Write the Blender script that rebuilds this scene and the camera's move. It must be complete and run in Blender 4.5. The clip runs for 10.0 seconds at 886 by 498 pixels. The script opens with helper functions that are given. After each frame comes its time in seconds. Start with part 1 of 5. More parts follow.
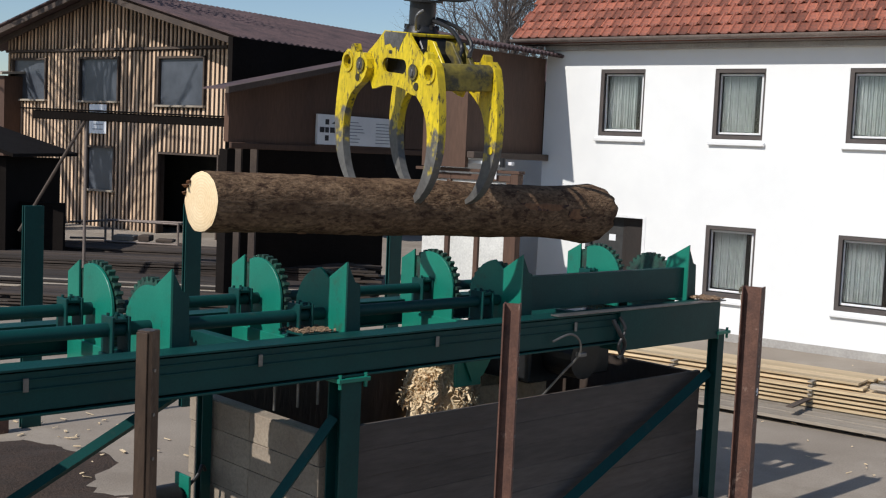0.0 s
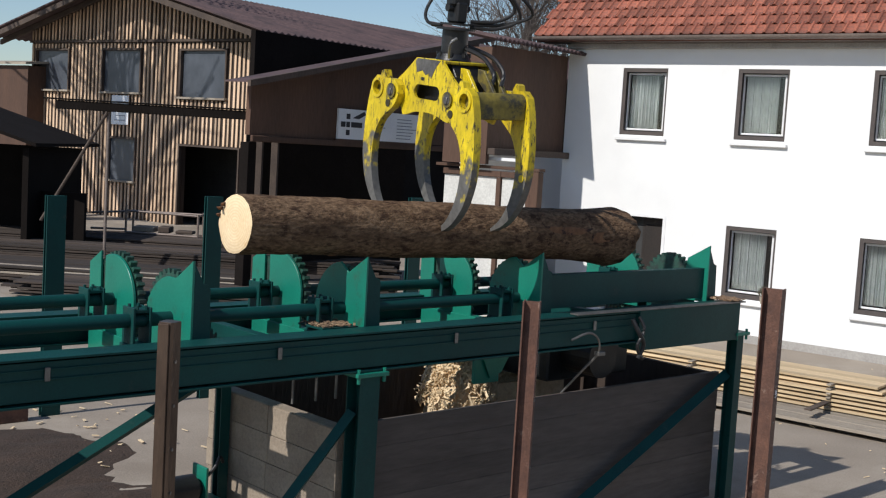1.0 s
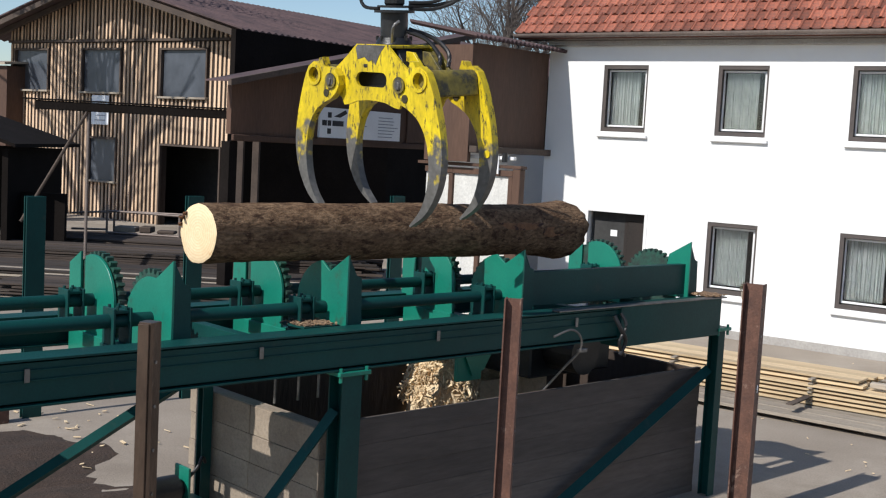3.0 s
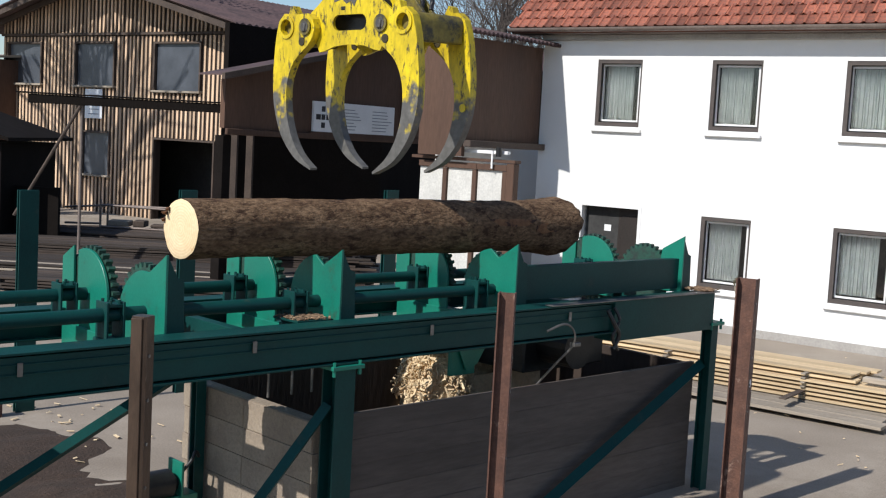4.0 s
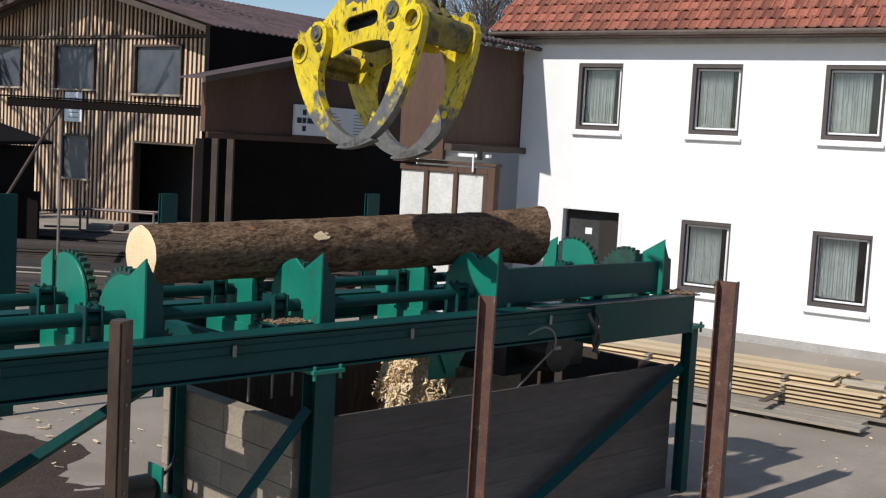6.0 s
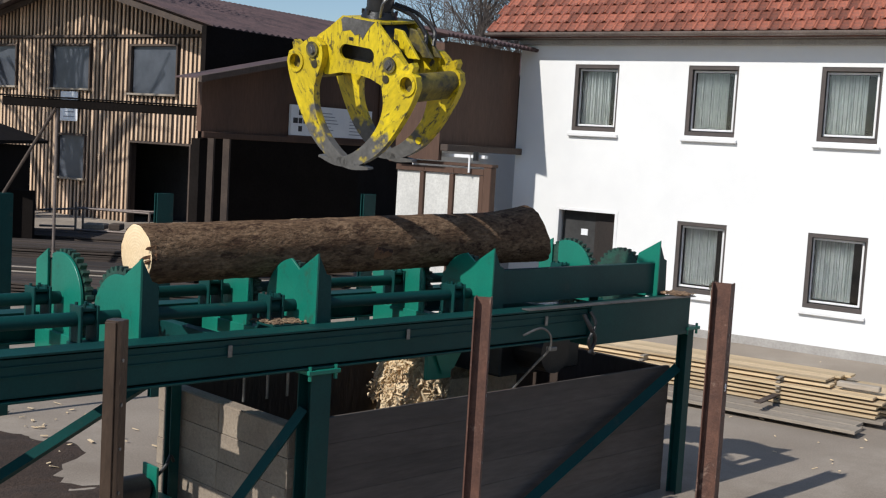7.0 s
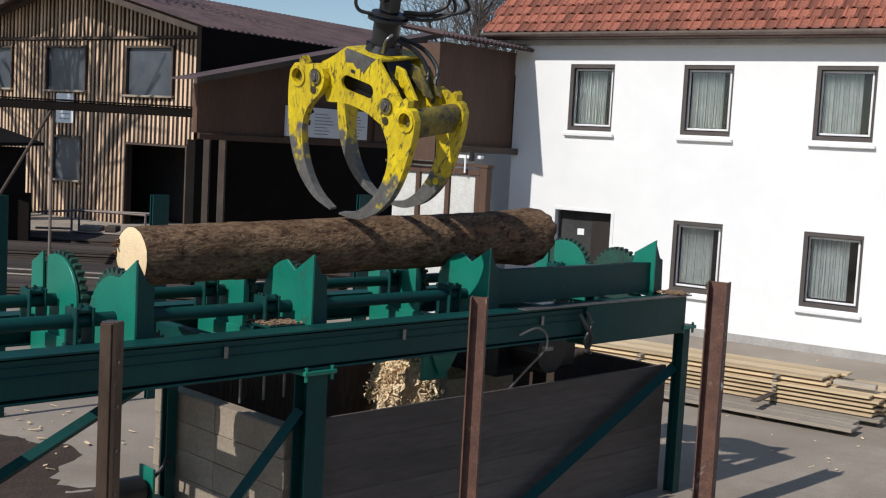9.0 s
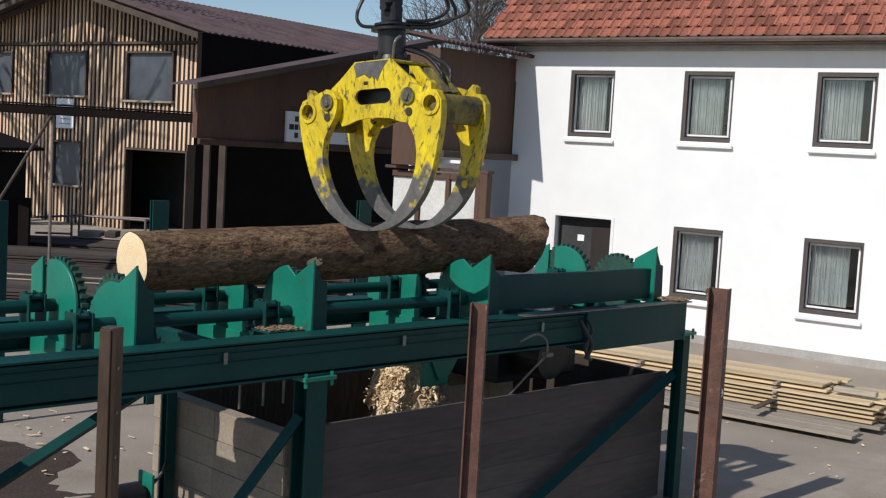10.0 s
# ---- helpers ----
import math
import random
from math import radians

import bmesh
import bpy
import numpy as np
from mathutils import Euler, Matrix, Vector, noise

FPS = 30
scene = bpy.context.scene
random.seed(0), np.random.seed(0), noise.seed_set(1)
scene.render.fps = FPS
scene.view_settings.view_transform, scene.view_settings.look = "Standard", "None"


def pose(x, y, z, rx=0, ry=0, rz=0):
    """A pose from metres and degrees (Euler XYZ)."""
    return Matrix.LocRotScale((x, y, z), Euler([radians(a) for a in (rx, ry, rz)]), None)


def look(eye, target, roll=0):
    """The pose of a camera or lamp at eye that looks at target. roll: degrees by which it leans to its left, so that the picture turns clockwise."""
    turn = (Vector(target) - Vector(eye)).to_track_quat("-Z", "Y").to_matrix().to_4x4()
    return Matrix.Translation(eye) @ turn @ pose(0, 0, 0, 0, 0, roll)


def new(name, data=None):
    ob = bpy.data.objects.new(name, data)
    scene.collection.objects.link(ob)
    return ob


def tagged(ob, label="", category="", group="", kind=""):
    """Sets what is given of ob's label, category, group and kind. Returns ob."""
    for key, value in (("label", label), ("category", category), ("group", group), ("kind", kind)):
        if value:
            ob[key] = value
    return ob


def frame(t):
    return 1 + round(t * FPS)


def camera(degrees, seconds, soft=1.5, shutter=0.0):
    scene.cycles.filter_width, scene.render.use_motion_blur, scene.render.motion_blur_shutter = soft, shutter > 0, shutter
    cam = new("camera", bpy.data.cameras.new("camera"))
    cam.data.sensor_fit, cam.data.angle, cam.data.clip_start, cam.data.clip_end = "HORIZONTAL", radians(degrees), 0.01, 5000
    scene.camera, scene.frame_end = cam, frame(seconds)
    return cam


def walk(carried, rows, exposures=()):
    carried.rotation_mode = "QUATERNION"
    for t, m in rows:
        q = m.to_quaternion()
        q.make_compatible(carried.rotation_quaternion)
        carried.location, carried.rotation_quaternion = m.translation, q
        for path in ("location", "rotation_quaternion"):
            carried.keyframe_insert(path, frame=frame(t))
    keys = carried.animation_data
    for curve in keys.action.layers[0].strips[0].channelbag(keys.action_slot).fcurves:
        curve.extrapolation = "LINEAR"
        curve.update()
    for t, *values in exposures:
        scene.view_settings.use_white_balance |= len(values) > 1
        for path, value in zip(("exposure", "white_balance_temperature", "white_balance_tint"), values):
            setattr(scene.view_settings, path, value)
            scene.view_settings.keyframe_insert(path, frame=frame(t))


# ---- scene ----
CH = 3.12                      # height of the eye above the yard
K = 0.84                       # the machine is laid out first, then brought to its true size about the eye
GB = CH - CH / K               # the yard in the machine's layout
cam = camera(41.45, 10.0, soft=1.2)


def eye(x, y, z, yaw, pitch, roll):
    return pose(x, y, CH + z, 90 + pitch, roll, yaw)


walk(cam, [
    (0.0, eye(0.005, -0.006, -0.002, -42.906, -4.775, -2.519)),
    (0.5, eye(-0.004, -0.000, 0.000, -42.541, -5.056, -2.892)),
    (1.0, eye(-0.011, 0.003, -0.000, -41.945, -5.016, -3.400)),
    (1.5, eye(-0.016, 0.003, 0.006, -41.615, -4.858, -3.491)),
    (2.0, eye(-0.009, -0.004, 0.005, -42.063, -4.732, -3.080)),
    (2.5, eye(0.000, 0.000, -0.000, -42.539, -4.870, -2.975)),
    (4.0, eye(0.002, -0.006, -0.001, -43.094, -5.324, -3.121)),
    (4.5, eye(0.011, -0.006, 0.002, -43.363, -5.266, -3.085)),
    (5.0, eye(0.011, -0.005, -0.001, -43.709, -5.233, -3.185)),
    (5.5, eye(0.012, -0.011, 0.000, -43.905, -5.171, -3.074)),
    (7.0, eye(0.011, -0.008, -0.000, -44.182, -5.069, -3.328)),
    (7.5, eye(0.016, 0.003, -0.000, -44.288, -5.291, -3.379)),
    (8.0, eye(0.020, -0.000, -0.001, -44.434, -5.447, -3.421)),
    (8.5, eye(0.018, -0.007, -0.002, -44.464, -5.344, -3.306)),
    (9.0, eye(0.017, -0.014, -0.001, -44.358, -5.038, -3.078)),
    (9.5, eye(0.018, -0.018, 0.004, -44.340, -4.929, -2.922)),
    (10.0, eye(0.023, -0.004, 0.000, -44.356, -4.758, -3.181)),
], [(0.0, -0.14), (1.0, -0.09), (2.0, 0.07), (2.5, 0.09), (4.5, 0.09), (5.5, 0.03), (7.0, -0.13), (10.0, -0.16)])

# ---- light ----
SUN_AZ, SUN_EL = 180.5, 40.0   # direction towards the sun, degrees from +x and above the ground
az, el = radians(SUN_AZ), radians(SUN_EL)
sun_dir = Vector((math.cos(az) * math.cos(el), math.sin(az) * math.cos(el), math.sin(el)))
world = bpy.data.worlds.new("sky")
scene.world = world
world.use_nodes = True
wn = world.node_tree.nodes
sky = wn.new("ShaderNodeTexSky")
sky.sky_type, sky.sun_disc = "NISHITA", False
sky.sun_elevation, sky.sun_rotation = el, math.pi / 2 - az
sky.altitude, sky.air_density, sky.dust_density, sky.ozone_density = 400, 1.0, 0.5, 3.0
wn["Background"].inputs["Strength"].default_value = 0.11
world.node_tree.links.new(sky.outputs[0], wn["Background"].inputs["Color"])
sun = new("sun", bpy.data.lights.new("sun", "SUN"))
sun.data.energy, sun.data.angle, sun.data.color = 4.6, radians(0.55), (1.0, 0.965, 0.91)
sun.matrix_world = look(sun_dir * 60, (0, 0, 0))


# ---- materials ----
def material(name, base, dark=None, rough=0.7, metal=0.0, fine=40.0, coarse=3.0, bump=0.2, vary=0.0, stretch=(1, 1, 1),
             amount=0.6, coat=0.0, stain=None, stain_scale=1.0, stain_at=(0.56, 0.66), grain=0.35, spec=None):
    """Two scales of noise between two colours, an optional stain colour, fine bump, and a shift from object to object."""
    m = bpy.data.materials.new(name)
    m.use_nodes = True
    nt = m.node_tree
    N, L = nt.nodes, nt.links
    b = N["Principled BSDF"]
    dark = dark or tuple(c * 0.6 for c in base)
    tc, mp = N.new("ShaderNodeTexCoord"), N.new("ShaderNodeMapping")
    mp.inputs["Scale"].default_value = stretch
    L.new(tc.outputs["Object"], mp.inputs["Vector"])

    def noisy(scale, detail=6.0, rgh=0.6):
        n = N.new("ShaderNodeTexNoise")
        n.inputs["Scale"].default_value, n.inputs["Detail"].default_value, n.inputs["Roughness"].default_value = scale, detail, rgh
        L.new(mp.outputs[0], n.inputs["Vector"])
        return n.outputs["Fac"]

    def ramp(src, lo, hi):
        r = N.new("ShaderNodeMapRange")
        r.inputs["From Min"].default_value, r.inputs["From Max"].default_value = lo, hi
        L.new(src, r.inputs["Value"])
        return r.outputs[0]

    def mix(f, a, c):
        x = N.new("ShaderNodeMix")
        x.data_type = "RGBA"
        for s, v in ((x.inputs[0], f), (x.inputs[6], a), (x.inputs[7], c)):
            if isinstance(v, (int, float)):
                s.default_value = v
            elif isinstance(v, tuple):
                s.default_value = (*v, 1)
            else:
                L.new(v, s)
        return x.outputs[2]

    f1, f2 = noisy(coarse), noisy(fine, 4.0)
    c = mix(ramp(f1, 0.5 - 0.3 * (1.2 - amount), 0.5 + 0.3 * (1.2 - amount)), base, dark)
    g = N.new("ShaderNodeMath")
    g.operation = "MULTIPLY"
    L.new(ramp(f2, 0.35, 0.7), g.inputs[0])
    g.inputs[1].default_value = grain
    c = mix(g.outputs[0], c, tuple(x * 0.45 for x in dark))
    if stain:
        c = mix(ramp(noisy(stain_scale, 8.0, 0.7), *stain_at), c, stain)
    if vary:
        oi = N.new("ShaderNodeObjectInfo")
        hv = N.new("ShaderNodeHueSaturation")
        L.new(ramp(oi.outputs["Random"], 0, 1), hv.inputs["Value"])
        N[hv.inputs["Value"].links[0].from_node.name].inputs["To Min"].default_value = 1 - vary
        N[hv.inputs["Value"].links[0].from_node.name].inputs["To Max"].default_value = 1 + vary
        L.new(c, hv.inputs["Color"])
        c = hv.outputs[0]
    L.new(c, b.inputs["Base Color"])
    b.inputs["Metallic"].default_value = metal
    b.inputs["Coat Weight"].default_value = coat
    if spec is not None:
        b.inputs["Specular IOR Level"].default_value = spec
    rr = N.new("ShaderNodeMapRange")
    rr.inputs["To Min"].default_value, rr.inputs["To Max"].default_value = max(0.05, rough - 0.12), min(1, rough + 0.12)
    L.new(f2, rr.inputs["Value"])
    L.new(rr.outputs[0], b.inputs["Roughness"])
    bp = N.new("ShaderNodeBump")
    bp.inputs["Strength"].default_value, bp.inputs["Distance"].default_value = bump, 0.02
    L.new(f2, bp.inputs["Height"])
    L.new(bp.outputs[0], b.inputs["Normal"])
    return m


GREEN = material("green_paint", (0.006, 0.200, 0.135), (0.005, 0.150, 0.105), 0.42, fine=60, coarse=2.5, bump=0.05, stain=(0.03, 0.09, 0.06), stain_scale=5, stain_at=(0.6, 0.72), grain=0.15)
# Deep green; on the braces it stands in for shade on the green paint.
DARKGREEN = material("dark_green_and_shade", (0.003, 0.060, 0.054), (0.003, 0.041, 0.039), 0.5, fine=70, coarse=2, bump=0.06, stain=(0.03, 0.06, 0.05), stain_scale=4, stain_at=(0.6, 0.75), grain=0.25, spec=0.25)
RUST = material("rusty_steel", (0.16, 0.075, 0.05), (0.075, 0.036, 0.027), 0.75, fine=50, coarse=6, bump=0.25, stain=(0.26, 0.17, 0.13), stain_scale=5, stain_at=(0.58, 0.66))
DARKRUST = material("dark_rail_steel", (0.125, 0.085, 0.062), (0.06, 0.04, 0.03), 0.38, 0.55, fine=40, coarse=6, bump=0.2, stain=(0.20, 0.16, 0.13), stain_scale=6, stain_at=(0.6, 0.68), stretch=(1, 1, 0.3))
STEEL = material("bare_steel", (0.30, 0.29, 0.28), (0.16, 0.155, 0.15), 0.42, 0.75, fine=80, coarse=8, bump=0.1)
GREASE = material("dark_steel", (0.03, 0.03, 0.032), (0.015, 0.015, 0.016), 0.4, 0.3, fine=60, coarse=6, bump=0.1)
RUBBER = material("rubber", (0.014, 0.014, 0.016), (0.01, 0.01, 0.011), 0.45, fine=60, coarse=5, bump=0.05)
YELLOW = material("yellow_paint", (0.82, 0.62, 0.012), (0.50, 0.36, 0.014), 0.42, fine=30, coarse=5, bump=0.1, stain=(0.06, 0.05, 0.025), stain_scale=26, stain_at=(0.54, 0.63), stretch=(1, 1, 0.4), grain=0.45)
# Dirty yellow, darkened beyond the grime to stand for shade on the grapple.
GRIMYSHADE = material("grimy_yellow_and_shade", (0.26, 0.20, 0.03), (0.12, 0.098, 0.025), 0.6, fine=30, coarse=6, bump=0.25, stain=(0.045, 0.04, 0.025), stain_scale=9, stain_at=(0.5, 0.6), grain=0.5)
WORN = material("worn_claw_steel", (0.20, 0.19, 0.18), (0.09, 0.085, 0.08), 0.5, 0.45, fine=45, coarse=8, bump=0.2)
BARK = material("bark", (0.29, 0.19, 0.118), (0.125, 0.076, 0.048), 0.95, fine=46, coarse=9, bump=1.0, stain=(0.06, 0.036, 0.025), stain_scale=16, stain_at=(0.53, 0.62), stretch=(0.45, 1, 1), grain=0.85, spec=0.05)
RAWBARK = material("torn_bark", (0.26, 0.14, 0.075), (0.12, 0.06, 0.04), 0.9, fine=18, coarse=6, bump=0.9, stain=(0.055, 0.035, 0.03), stain_scale=6, stain_at=(0.5, 0.56), spec=0.1)
ENDWOOD = material("cut_wood", (0.86, 0.69, 0.46), (0.80, 0.60, 0.36), 0.8, fine=40, coarse=5, bump=0.15, stain=(0.55, 0.26, 0.11), stain_scale=5, stain_at=(0.6, 0.68), grain=0.2, spec=0.2)


def add_rings(m, scale, dark):
    """Growth rings round the log's axis."""
    N, L = m.node_tree.nodes, m.node_tree.links
    b = N["Principled BSDF"]
    src = b.inputs["Base Color"].links[0].from_socket
    tc, wv, mx, mul = N.new("ShaderNodeTexCoord"), N.new("ShaderNodeTexWave"), N.new("ShaderNodeMix"), N.new("ShaderNodeMath")
    wv.wave_type, wv.rings_direction = "RINGS", "X"
    wv.inputs["Scale"].default_value, wv.inputs["Distortion"].default_value, wv.inputs["Detail"].default_value = scale, 1.2, 3.0
    L.new(tc.outputs["Object"], wv.inputs["Vector"])
    mul.operation = "MULTIPLY"
    L.new(wv.outputs["Fac"], mul.inputs[0])
    mul.inputs[1].default_value = 0.45
    mx.data_type = "RGBA"
    L.new(mul.outputs[0], mx.inputs[0])
    L.new(src, mx.inputs[6])
    mx.inputs[7].default_value = (*dark, 1)
    L.new(mx.outputs[2], b.inputs["Base Color"])


add_rings(ENDWOOD, 16.0, (0.66, 0.46, 0.25))
CHIP = material("wood_chips", (0.90, 0.74, 0.50), (0.74, 0.54, 0.32), 0.85, fine=40, coarse=8, bump=0.2, vary=0.25)
BARKCHIP = material("bark_crumbs", (0.30, 0.19, 0.11), (0.12, 0.075, 0.05), 0.9, fine=40, coarse=30, bump=0.3, stain=(0.6, 0.45, 0.28), stain_scale=22)
PLASTER = material("white_plaster", (0.80, 0.80, 0.79), (0.75, 0.75, 0.745), 0.9, fine=90, coarse=1.2, bump=0.12, grain=0.05)
SOCLE = material("grey_socle", (0.45, 0.43, 0.40), (0.33, 0.31, 0.29), 0.9, fine=30, coarse=2, bump=0.2)
TILE = material("roof_tile", (0.40, 0.135, 0.075), (0.25, 0.075, 0.048), 0.8, fine=30, coarse=5, bump=0.25, vary=0.38, stain=(0.085, 0.06, 0.05), stain_scale=4, stain_at=(0.55, 0.7))
CORRUGATED = material("corrugated_roof", (0.115, 0.070, 0.068), (0.066, 0.042, 0.045), 0.8, fine=14, coarse=1.0, bump=0.2, stain=(0.045, 0.03, 0.032), stain_scale=0.8, stain_at=(0.5, 0.62))
BOARD = material("weathered_board", (0.78, 0.58, 0.41), (0.48, 0.30, 0.18), 0.85, fine=22, coarse=2.2, bump=0.4, vary=0.34, stretch=(1, 1, 0.12), stain=(0.12, 0.075, 0.05), stain_scale=3, stain_at=(0.52, 0.64))
GAPWOOD = material("dark_board", (0.06, 0.04, 0.03), (0.035, 0.025, 0.02), 0.9, fine=22, coarse=1.5, bump=0.3, stretch=(1, 1, 0.2))
BROWN = material("brown_stained_wood", (0.105, 0.054, 0.033), (0.07, 0.036, 0.023), 0.75, fine=25, coarse=1.4, bump=0.25, vary=0.18, stretch=(1, 1, 0.15))
BEAMWOOD = material("old_timber", (0.10, 0.072, 0.055), (0.06, 0.043, 0.035), 0.85, fine=25, coarse=2, bump=0.3)
# Near-black wood; also stands for shade in the lean-to and under the barn eave.
BLACKWOOD = material("black_wood", (0.014, 0.011, 0.010), (0.009, 0.007, 0.006), 0.95, fine=25, coarse=1.5, bump=0.3, spec=0.1)
GREYPLANK = material("dark_plank", (0.135, 0.110, 0.096), (0.078, 0.064, 0.056), 0.85, fine=24, coarse=2, bump=0.35, vary=0.12, stretch=(0.15, 1, 1), stain=(0.10, 0.068, 0.054), stain_scale=1.6, stain_at=(0.56, 0.7))
CONCRETE = material("concrete_block", (0.36, 0.295, 0.225), (0.25, 0.20, 0.155), 0.9, fine=40, coarse=3, bump=0.3, vary=0.06, stain=(0.27, 0.21, 0.16), stain_scale=2, stain_at=(0.56, 0.72))
FRESHPLANK = material("fresh_plank", (0.66, 0.52, 0.33), (0.54, 0.40, 0.24), 0.8, fine=30, coarse=2, bump=0.2, vary=0.22, stretch=(1, 0.12, 1))
OLDPLANK = material("grey_plank", (0.40, 0.34, 0.27), (0.27, 0.23, 0.185), 0.85, fine=30, coarse=2, bump=0.3, vary=0.2, stretch=(1, 0.15, 1), stain=(0.2, 0.16, 0.13), stain_scale=3)
YARD = material("yard_asphalt", (0.345, 0.292, 0.238), (0.245, 0.202, 0.160), 0.92, fine=55, coarse=0.5, bump=0.3, stain=(0.37, 0.32, 0.265), stain_scale=0.35, stain_at=(0.5, 0.68), grain=0.4)
SAWDUST = material("dark_sawdust", (0.075, 0.045, 0.03), (0.04, 0.026, 0.018), 0.95, fine=35, coarse=3, bump=0.8, grain=0.6)
# Door brown, darkened further in place of shade in the recess.
DOORBROWN = material("door_brown_and_shade", (0.022, 0.014, 0.011), (0.014, 0.010, 0.008), 0.6, fine=25, coarse=2, bump=0.1)
WHITEPAINT = material("white_frame_paint", (0.80, 0.80, 0.80), (0.72, 0.72, 0.72), 0.4, fine=50, coarse=3, bump=0.03, grain=0.05)
FRAMEGREY = material("window_surround", (0.085, 0.068, 0.062), (0.06, 0.05, 0.046), 0.7, fine=40, coarse=3, bump=0.1)
CURTAIN = material("net_curtain", (0.60, 0.64, 0.625), (0.44, 0.48, 0.47), 0.9, fine=60, coarse=4, bump=0.1, grain=0.1)
# Dark tone that stands for unlit rooms; also used for the door glass.
DARKROOM = material("room_shade_colour", (0.05, 0.05, 0.05), (0.03, 0.03, 0.03), 0.9, fine=10, coarse=1, bump=0)
SIGNWHITE = material("sign_white", (0.84, 0.86, 0.88), (0.76, 0.78, 0.81), 0.5, fine=30, coarse=2, bump=0.02, grain=0.1)
SIGNINK = material("sign_ink", (0.025, 0.025, 0.035), (0.015, 0.015, 0.02), 0.6, bump=0.02)
SIGNBLUE = material("sign_grey_print", (0.30, 0.33, 0.38), (0.22, 0.25, 0.30), 0.6, bump=0.02)
DOORWHITE = material("white_door", (0.70, 0.69, 0.65), (0.55, 0.54, 0.51), 0.6, fine=30, coarse=2, bump=0.05)
TWIG = material("bare_twig", (0.16, 0.13, 0.115), (0.10, 0.085, 0.075), 0.9, fine=20, coarse=3, bump=0.3)
ZINC = material("zinc_gutter", (0.30, 0.24, 0.21), (0.20, 0.16, 0.14), 0.5, 0.4, fine=30, coarse=3, bump=0.05)


def glass_material(name, tint, rough=0.03):
    m = bpy.data.materials.new(name)
    m.use_nodes = True
    b = m.node_tree.nodes["Principled BSDF"]
    b.inputs["Base Color"].default_value = (*tint, 1)
    b.inputs["Roughness"].default_value = rough
    b.inputs["Transmission Weight"].default_value = 1.0
    b.inputs["IOR"].default_value = 1.45
    return m


GLASS = glass_material("window_glass", (0.97, 0.98, 0.98))
DULLGLASS = material("dusty_glass", (0.085, 0.095, 0.115), (0.05, 0.057, 0.07), 0.35, fine=20, coarse=1.5, bump=0.02, grain=0.15)


# ---- mesh helpers ----
def box(bm, x0, x1, y0, y1, z0, z1, bevel=0.0, m=None):
    r = bmesh.ops.create_cube(bm, size=1.0)
    t = Matrix.Translation(((x0 + x1) / 2, (y0 + y1) / 2, (z0 + z1) / 2)) @ Matrix.Diagonal((abs(x1 - x0), abs(y1 - y0), abs(z1 - z0), 1))
    bmesh.ops.transform(bm, matrix=(m @ t) if m else t, verts=r["verts"])
    if bevel:
        es = list({e for v in r["verts"] for e in v.link_edges})
        bmesh.ops.bevel(bm, geom=es, offset=bevel, segments=1, affect="EDGES")


def prism(bm, pts, axis, a0, a1, bevel=0.0):
    """A polygon in the plane across an axis ('x': (y, z), 'y': (x, z), 'z': (x, y)), pulled from a0 to a1."""
    def at(p, a):
        return {"x": (a, p[0], p[1]), "y": (p[0], a, p[1]), "z": (p[0], p[1], a)}[axis]
    lo, hi = [bm.verts.new(at(p, a0)) for p in pts], [bm.verts.new(at(p, a1)) for p in pts]
    n = len(pts)
    fs = [bm.faces.new(lo[::-1]), bm.faces.new(hi)]
    for i in range(n):
        fs.append(bm.faces.new((lo[i], lo[(i + 1) % n], hi[(i + 1) % n], hi[i])))
    bmesh.ops.recalc_face_normals(bm, faces=fs)
    if bevel:
        bmesh.ops.bevel(bm, geom=list({e for f in fs[:2] for e in f.edges}), offset=bevel, segments=1, affect="EDGES")


def rod(bm, p0, p1, r0, r1=None, n=14, caps=True):
    p0, p1 = Vector(p0), Vector(p1)
    d = p1 - p0
    q = d.to_track_quat("Z", "Y").to_matrix().to_4x4()
    bmesh.ops.create_cone(bm, cap_ends=caps, segments=n, radius1=r0, radius2=r0 if r1 is None else r1, depth=d.length,
                          matrix=Matrix.Translation((p0 + p1) / 2) @ q)


def hose(bm, pts, r, n=8, steps=6):
    """A smooth tube through points."""
    ps = [Vector(p) for p in pts]
    path = []
    for i in range(len(ps) - 1):
        a, b, c, d = ps[max(i - 1, 0)], ps[i], ps[i + 1], ps[min(i + 2, len(ps) - 1)]
        for k in range(steps):
            t = k / steps
            path.append(0.5 * ((2 * b) + (c - a) * t + (2 * a - 5 * b + 4 * c - d) * t * t + (3 * b - a - 3 * c + d) * t ** 3))
    path.append(ps[-1])
    rings = []
    for i, p in enumerate(path):
        d = (path[min(i + 1, len(path) - 1)] - path[max(i - 1, 0)]).normalized()
        u = d.cross(Vector((0.31, 0.17, 0.93))).normalized()
        v = d.cross(u)
        rings.append([bm.verts.new(p + (u * math.cos(2 * math.pi * k / n) + v * math.sin(2 * math.pi * k / n)) * r) for k in range(n)])
    for a, b in zip(rings, rings[1:]):
        for k in range(n):
            bm.faces.new((a[k], a[(k + 1) % n], b[(k + 1) % n], b[k]))
    bm.faces.new(rings[0][::-1])
    bm.faces.new(rings[-1])


